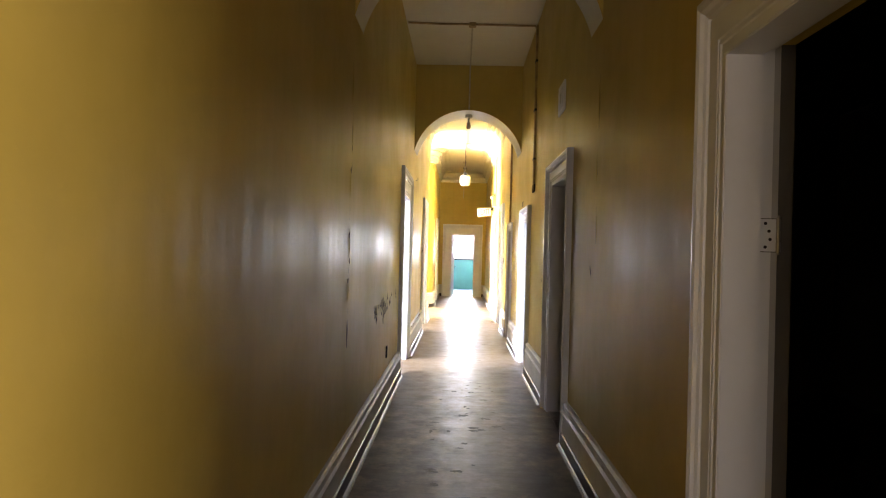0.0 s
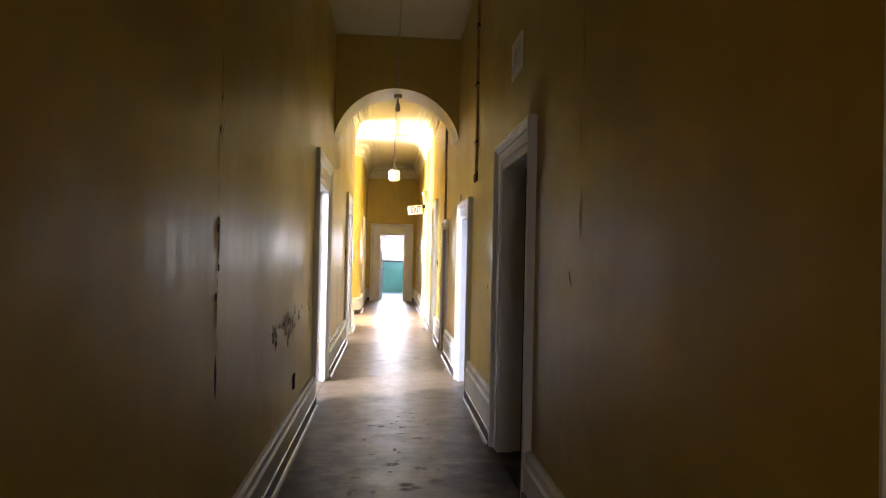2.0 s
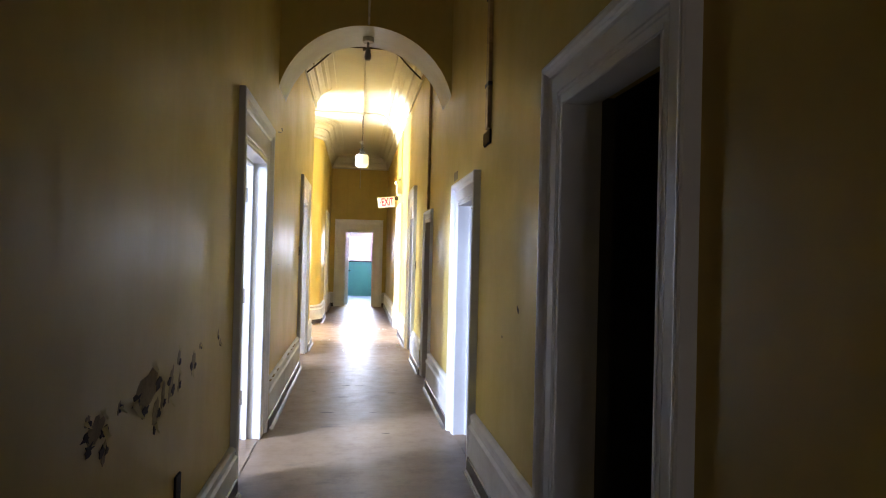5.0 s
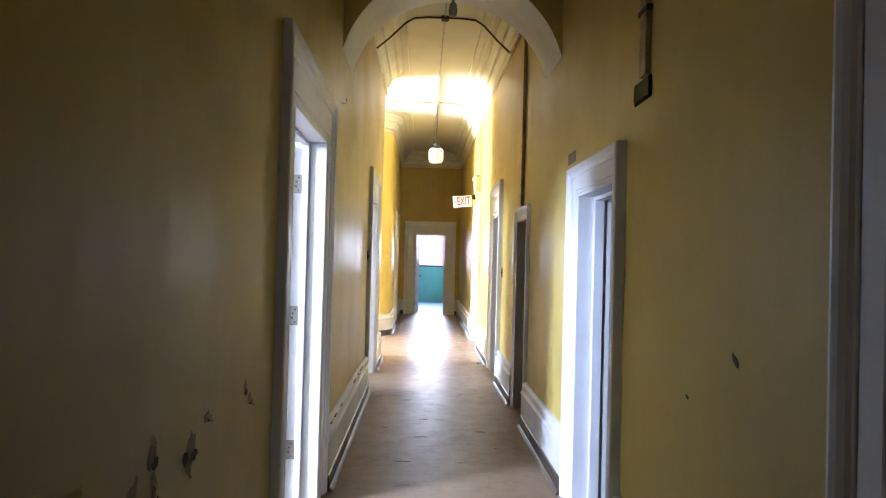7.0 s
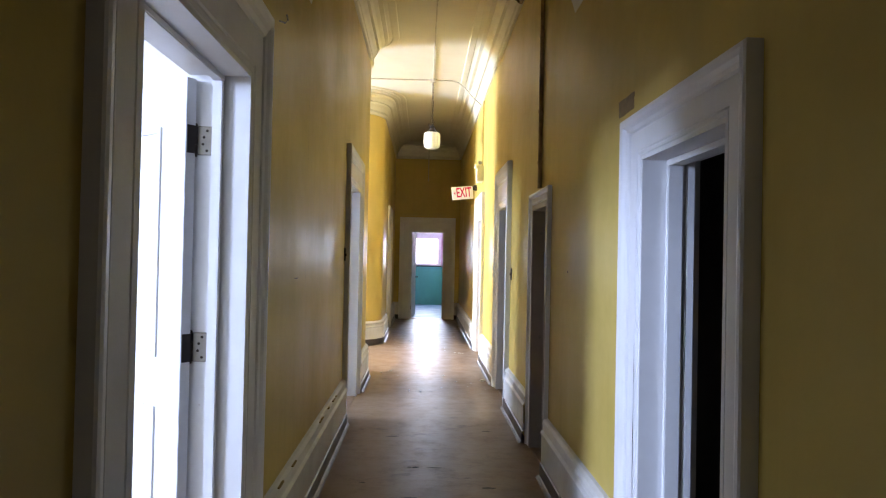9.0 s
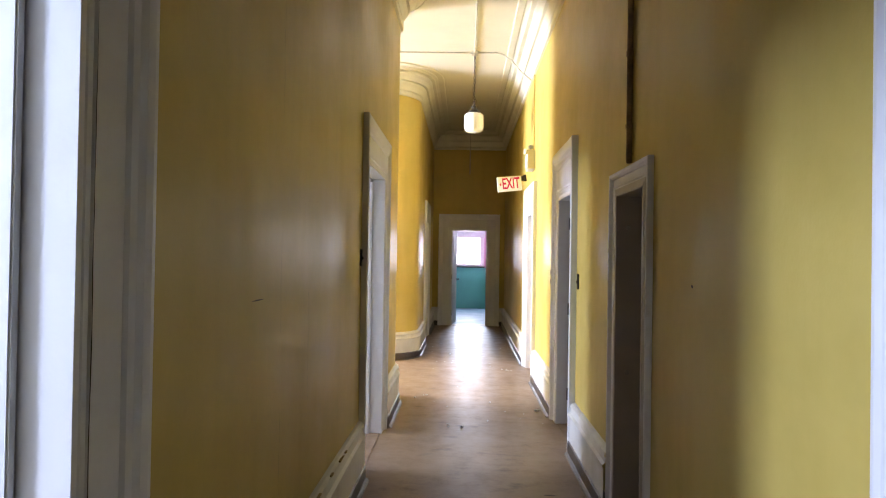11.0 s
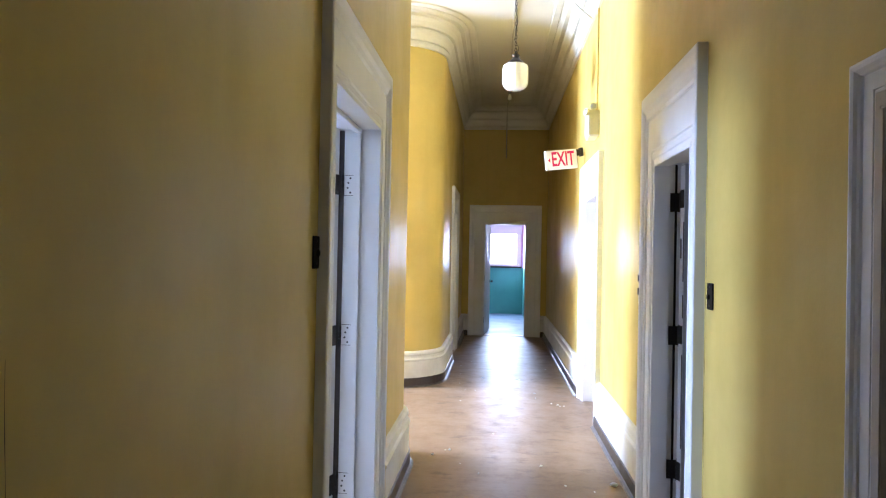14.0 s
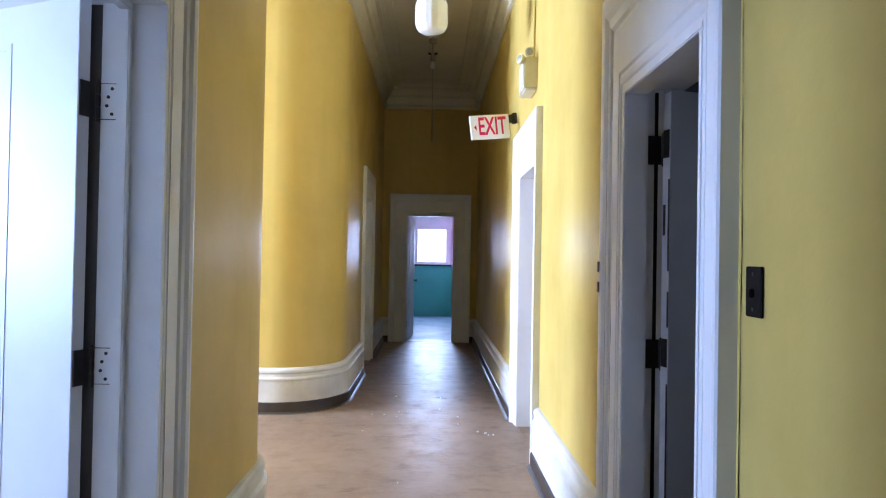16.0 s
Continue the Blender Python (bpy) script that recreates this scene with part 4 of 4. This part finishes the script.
part("bracket", boxes(((0.185, -0.02, 0.03), (0.225, 0.02, 0.10)), ((0.225, -0.03, 0.02), (0.262, 0.03, 0.115))), IRON, ex, "dark wall bracket", bevel=0.004)

# hook at the corner of a casing
bm = bmesh.new()
tube(bm, [(XL + 0.07, 7.40, 2.56), (XL + 0.09, 7.42, 2.56), (XL + 0.10, 7.43, 2.575), (XL + 0.095, 7.43, 2.60)], 0.004, 6)
thing("wall_hook", bm, STEEL, "small bent wire hook at a casing corner", "hook")

# ---- wear on the walls ----
rng = random.Random(5)
left_wall = bpy.data.objects["wall_left_near"]
right_wall = bpy.data.objects["wall_right"]


def ragged(side, u, z, w, h, n=14, lift=0.0025, lean=0.0, rough=0.38):
    """A thin ragged patch lying on a wall."""
    bm = bmesh.new()
    lo, hi = [], []
    for i in range(n):
        a = 2 * math.pi * i / n
        r = 1.0 - rough * rng.random()
        du, dz = w / 2 * r * math.cos(a), h / 2 * r * math.sin(a)
        du += lean * dz
        lo.append(bm.verts.new(to_world(side, u + du, 0.0003, z + dz)))
        hi.append(bm.verts.new(to_world(side, u + du * 0.96, lift, z + dz * 0.96)))
    bm.faces.new(hi)
    for i in range(n):
        bm.faces.new((lo[i], lo[(i + 1) % n], hi[(i + 1) % n], hi[i]))
    return bm


def flake(side, u, z, w, h, curl):
    """A curled flake of paint that stands off the wall at one edge."""
    bm = bmesh.new()
    n = 6
    rows = []
    for i in range(n + 1):
        f = i / n
        off = 0.003 + curl * f * f
        hw = w * (0.5 - 0.35 * f) * (0.8 + 0.4 * rng.random())
        zz = z - h * f + curl * 0.3 * f
        rows.append([bm.verts.new(to_world(side, u - hw, off, zz)), bm.verts.new(to_world(side, u + hw * (0.6 + 0.5 * rng.random()), off, zz))])
    for r0, r1 in zip(rows, rows[1:]):
        bm.faces.new((r0[0], r0[1], r1[1], r1[0]))
    bmesh.ops.solidify(bm, geom=bm.faces[:], thickness=0.0015)
    return bm


bm = bmesh.new()
lo, hi = [], []
for k in range(24):
    a = 2 * math.pi * k / 24
    fy, fz = math.cos(a), math.sin(a)
    m = 0.9 / max(abs(fy), abs(fz)) + rng.uniform(-0.05, 0.05)
    lo.append(bm.verts.new((XR - 0.0004, 7.485 + 0.118 * fy * m, 2.255 + 0.042 * fz * m)))
    hi.append(bm.verts.new((XR - 0.0024, 7.485 + 0.117 * fy * m, 2.255 + 0.0415 * fz * m)))
bm.faces.new(hi)
for k in range(24):
    bm.faces.new((lo[k], lo[(k + 1) % 24], hi[(k + 1) % 24], hi[k]))
thing("torn_label", bm, TORN, "torn brown paper label stuck on the yellow wall", "label")

# Peeled places: along the wall, height, width, height, flakes that hang on.
PEEL = [(3.86, 0.985, 0.16, 0.10, 4), (3.80, 1.03, 0.05, 0.04, 1), (3.93, 0.90, 0.05, 0.10, 2), (4.05, 1.01, 0.03, 0.06, 1), (4.34, 1.01, 0.30, 0.17, 5), (4.44, 0.90, 0.09, 0.13, 2),
        (4.53, 0.95, 0.06, 0.12, 1), (4.64, 0.97, 0.07, 0.16, 2), (4.75, 1.06, 0.05, 0.08, 1), (4.76, 0.95, 0.035, 0.10, 1), (5.0, 1.0, 0.08, 0.12, 2), (5.13, 1.06, 0.05, 0.04, 1), (5.54, 1.07, 0.03, 0.06, 0), (5.60, 1.01, 0.05, 0.05, 1)]
for u, z, w, h, hanging in PEEL:
    part("bare_patch", ragged("L", u, z, w, h, 18, 0.0016, 0.3), RAWPLASTER, left_wall, "bare plaster where paint has peeled")
    for k in range(1 + hanging // 2):
        a = rng.uniform(-0.6, 0.3) if k == 0 else rng.uniform(2.6, 4.6)
        # ragged dark chips: grime, with the hollow's shadow put into the colour
        part("shaded_chip", ragged("L", u + 0.42 * w * math.cos(a), z + 0.42 * h * math.sin(a) - 0.008, 0.035 + 0.30 * w, 0.022 + 0.24 * h, 13, 0.003, 0.25, 0.7), SHADE, left_wall, "grimy hollow in the broken plaster, its shade coloured in")
    for k in range((hanging + 1) // 2):
        a = rng.uniform(0.3, 5.9)
        part("paint_flake", flake("L", u + 0.5 * w * math.cos(a), z + 0.5 * h * math.sin(a) + 0.02, 0.03 + 0.16 * w, 0.018 + 0.18 * h, 0.008 + 0.014 * rng.random()), FLAKE, left_wall, "curled flake of paint")


def crack(side, parent, u, z0, z1, w, wander=0.012, material=GRIME, name="crack", p=0.0012):
    """A wandering crack as a thin ribbon."""
    bm = bmesh.new()
    n = max(6, int(abs(z1 - z0) / 0.05))
    rows = []
    uu = u
    for i in range(n + 1):
        f = i / n
        uu += (rng.random() - 0.5) * wander
        ww = w * (0.25 + 0.9 * rng.random()) * (0.3 + math.sin(math.pi * min(max(f, 0.04), 0.96)))
        z = z0 + (z1 - z0) * f
        rows.append([bm.verts.new(to_world(side, uu - ww / 2, p, z)), bm.verts.new(to_world(side, uu + ww / 2, p, z))])
    for r0, r1 in zip(rows, rows[1:]):
        bm.faces.new((r0[0], r0[1], r1[1], r1[0]))
    bmesh.ops.solidify(bm, geom=bm.faces[:], thickness=0.001)
    part(name, bm, material, parent)


for z0, z1 in ((2.62, 2.80), (2.18, 2.45), (1.98, 2.12), (1.72, 1.84), (1.50, 1.56), (1.36, 1.41), (1.10, 1.14)):
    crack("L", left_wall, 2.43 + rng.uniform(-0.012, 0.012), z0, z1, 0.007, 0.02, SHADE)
part("smear", ragged("L", 2.43, 0.97, 0.05, 0.22, 12, 0.0012), SHADE, left_wall)
for z in (1.32, 1.45, 1.62, 2.05, 2.2):
    part("chip", ragged("L", 2.43 + rng.uniform(-0.02, 0.02), z, 0.02, 0.045, 9, 0.003), GRIME, left_wall)
    part("paint_flake", flake("L", 2.43 + rng.uniform(-0.03, 0.03), z + 0.05, 0.025, 0.05, 0.015), FLAKE, left_wall)
for z0, z1 in ((2.35, 2.72), (2.05, 2.2), (1.6, 1.85)):
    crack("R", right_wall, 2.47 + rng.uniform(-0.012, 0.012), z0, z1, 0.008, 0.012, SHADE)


def blister(side, u, z, w, h, high):
    """A low swelling of loose paint."""
    bm = bmesh.new()
    n, m = 14, 4
    rows = []
    for k in range(m):
        f = 1 - k / m
        rows.append([bm.verts.new(to_world(side, u + w / 2 * f * math.cos(2 * math.pi * i / n) * (0.85 + 0.15 * math.sin(3 * i)), 0.0004 + high * (1 - f * f), z + h / 2 * f * math.sin(2 * math.pi * i / n))) for i in range(n)])
    tip = bm.verts.new(to_world(side, u, 0.0004 + high, z))
    for r0, r1 in zip(rows, rows[1:]):
        for i in range(n):
            bm.faces.new((r0[i], r0[(i + 1) % n], r1[(i + 1) % n], r1[i]))
    for i in range(n):
        bm.faces.new((rows[-1][i], rows[-1][(i + 1) % n], tip))
    return bm


for side, par, u, z, w, h, high in (("L", left_wall, 2.42, 2.60, 0.05, 0.24, 0.006), ("L", left_wall, 2.45, 2.28, 0.04, 0.30, 0.005), ("L", left_wall, 2.41, 1.95, 0.045, 0.22, 0.005),
                                    ("L", left_wall, 2.44, 1.58, 0.03, 0.20, 0.004), ("L", left_wall, 2.43, 1.25, 0.035, 0.16, 0.004), ("R", right_wall, 2.47, 2.55, 0.04, 0.30, 0.005),
                                    ("R", right_wall, 2.50, 2.12, 0.035, 0.26, 0.004), ("R", right_wall, 2.46, 1.72, 0.03, 0.24, 0.004)):
    part("blister", blister(side, u, z, w, h, high), YELLOW, par, "blistered loose paint", smooth=True)
for z in (2.42, 2.2):
    part("paint_flake", flake("R", 2.48 + rng.uniform(-0.05, 0.05), z, 0.025, 0.06, 0.012), FLAKE, right_wall)
for z0, z1 in ((0.6, 0.95), (1.25, 1.7), (2.1, 2.75)):
    crack("L", left_wall, 8.535, z0, z1, 0.0014, 0.009, SHADE)
crack("L", left_wall, 8.98, 0.9, 1.4, 0.002, 0.006, SHADE)
for side, par, u, z, w, h in (("R", right_wall, 5.19, 1.25, 0.05, 0.055), ("R", right_wall, 5.55, 1.06, 0.03, 0.02), ("L", left_wall, 8.25, 1.41, 0.14, 0.006), ("R", right_wall, 2.62, 1.42, 0.02, 0.10), ("R", right_wall, 8.6, 1.47, 0.02, 0.02)):
    part("scuff", ragged(side, u, z, w, h, 10, 0.0015, 0.6), GRIME, par)

# ---- litter on the floor ----
def scrap(x, y, size, material, label, category):
    bm = bmesh.new()
    bmesh.ops.create_icosphere(bm, subdivisions=2, radius=size)
    for v_ in bm.verts:
        v_.co *= 0.65 + 0.6 * rng.random()
        v_.co.z *= 0.6
    lo = min(v_.co.z for v_ in bm.verts)
    ob = thing("crumpled_paper" if material == PAPER else "debris_flake", bm, material, label, category, group="floor litter")
    ob.location = (x, y, -lo)


scrap(0.67, 12.56, 0.028, PAPER, "small crumpled white paper on the floor by the baseboard", "paper")
for x, y in ((0.51, 14.87), (0.57, 14.83), (0.45, 14.92), (-0.62, 13.06), (-0.5, 13.2), (0.2, 12.9), (-0.1, 11.9), (0.3, 15.4), (-0.3, 16.2)):
    scrap(x, y, 0.009 + 0.006 * rng.random(), PAPER, "small pale paint chip on the floor", "paint chip")

floor_ob = bpy.data.objects["floor"]


def floor_mark(x, y, w, h):
    bm = bmesh.new()
    ring = []
    n = 16
    for i in range(n):
        a = 2 * math.pi * i / n
        r = 0.5 + 0.5 * rng.random()
        ring.append(bm.verts.new((x + w / 2 * r * math.cos(a), y + h / 2 * r * math.sin(a), 0.0008)))
    bm.faces.new(ring)
    part("stain", bm, STAIN, floor_ob, "dark worn stain on the floor")


for i in range(70):
    y = 0.6 + 5.2 * rng.random()
    x = rng.choice((-0.24, -0.02, 0.12, 0.24)) + rng.gauss(0, 0.05)
    floor_mark(x, y, 0.04 + 0.12 * rng.random() ** 2, 0.03 + 0.10 * rng.random() ** 2)
for i in range(14):
    floor_mark(rng.uniform(-0.5, 0.5), rng.uniform(7.2, 10.5), 0.04 + 0.14 * rng.random(), 0.015 + 0.03 * rng.random())
for i in range(15):
    u = rng.uniform(7.5, 10.2)
    bm = bmesh.new()
    l = 0.02 + 0.09 * rng.random() ** 2
    local_box(bm, "L", (u, 0.030, 0.398), (u + l, 0.0415, 0.402 + 0.005 * rng.random()))
    part("chip", bm, RAWPLASTER, left_wall, "chipped paint on the baseboard edge")

# joints and old paint cracks in the door trim
r4, l1, l2, r2 = (bpy.data.objects[n] for n in ("door_5", "door_7", "door_8", "door_3"))
crack("R", r4, 12.255, 0.1, 2.45, 0.0035, 0.002, GRIME, "paint_crack", 0.0405)
crack("R", r4, 12.19, 0.5, 1.7, 0.004, 0.008, SHADE, "paint_crack", 0.0345)
crack("R", r4, 11.172, 0.1, 2.5, 0.004, 0.003, GRIME, "paint_crack", 0.0015)
crack("L", l1, 7.225, 0.3, 2.2, 0.003, 0.003, SHADE, "paint_crack", 0.0195)
crack("L", l2, 11.66, 0.3, 2.2, 0.003, 0.003, SHADE, "paint_crack", 0.0195)
crack("R", r2, 7.26, 0.55, 1.2, 0.004, 0.006, SHADE, "paint_crack", 0.0235)
for i in range(26):
    scrap(rng.uniform(-0.65, 0.68), rng.uniform(11.0, 17.5), 0.004 + 0.005 * rng.random(), PAPER, "small pale paint chip on the floor", "paint chip")
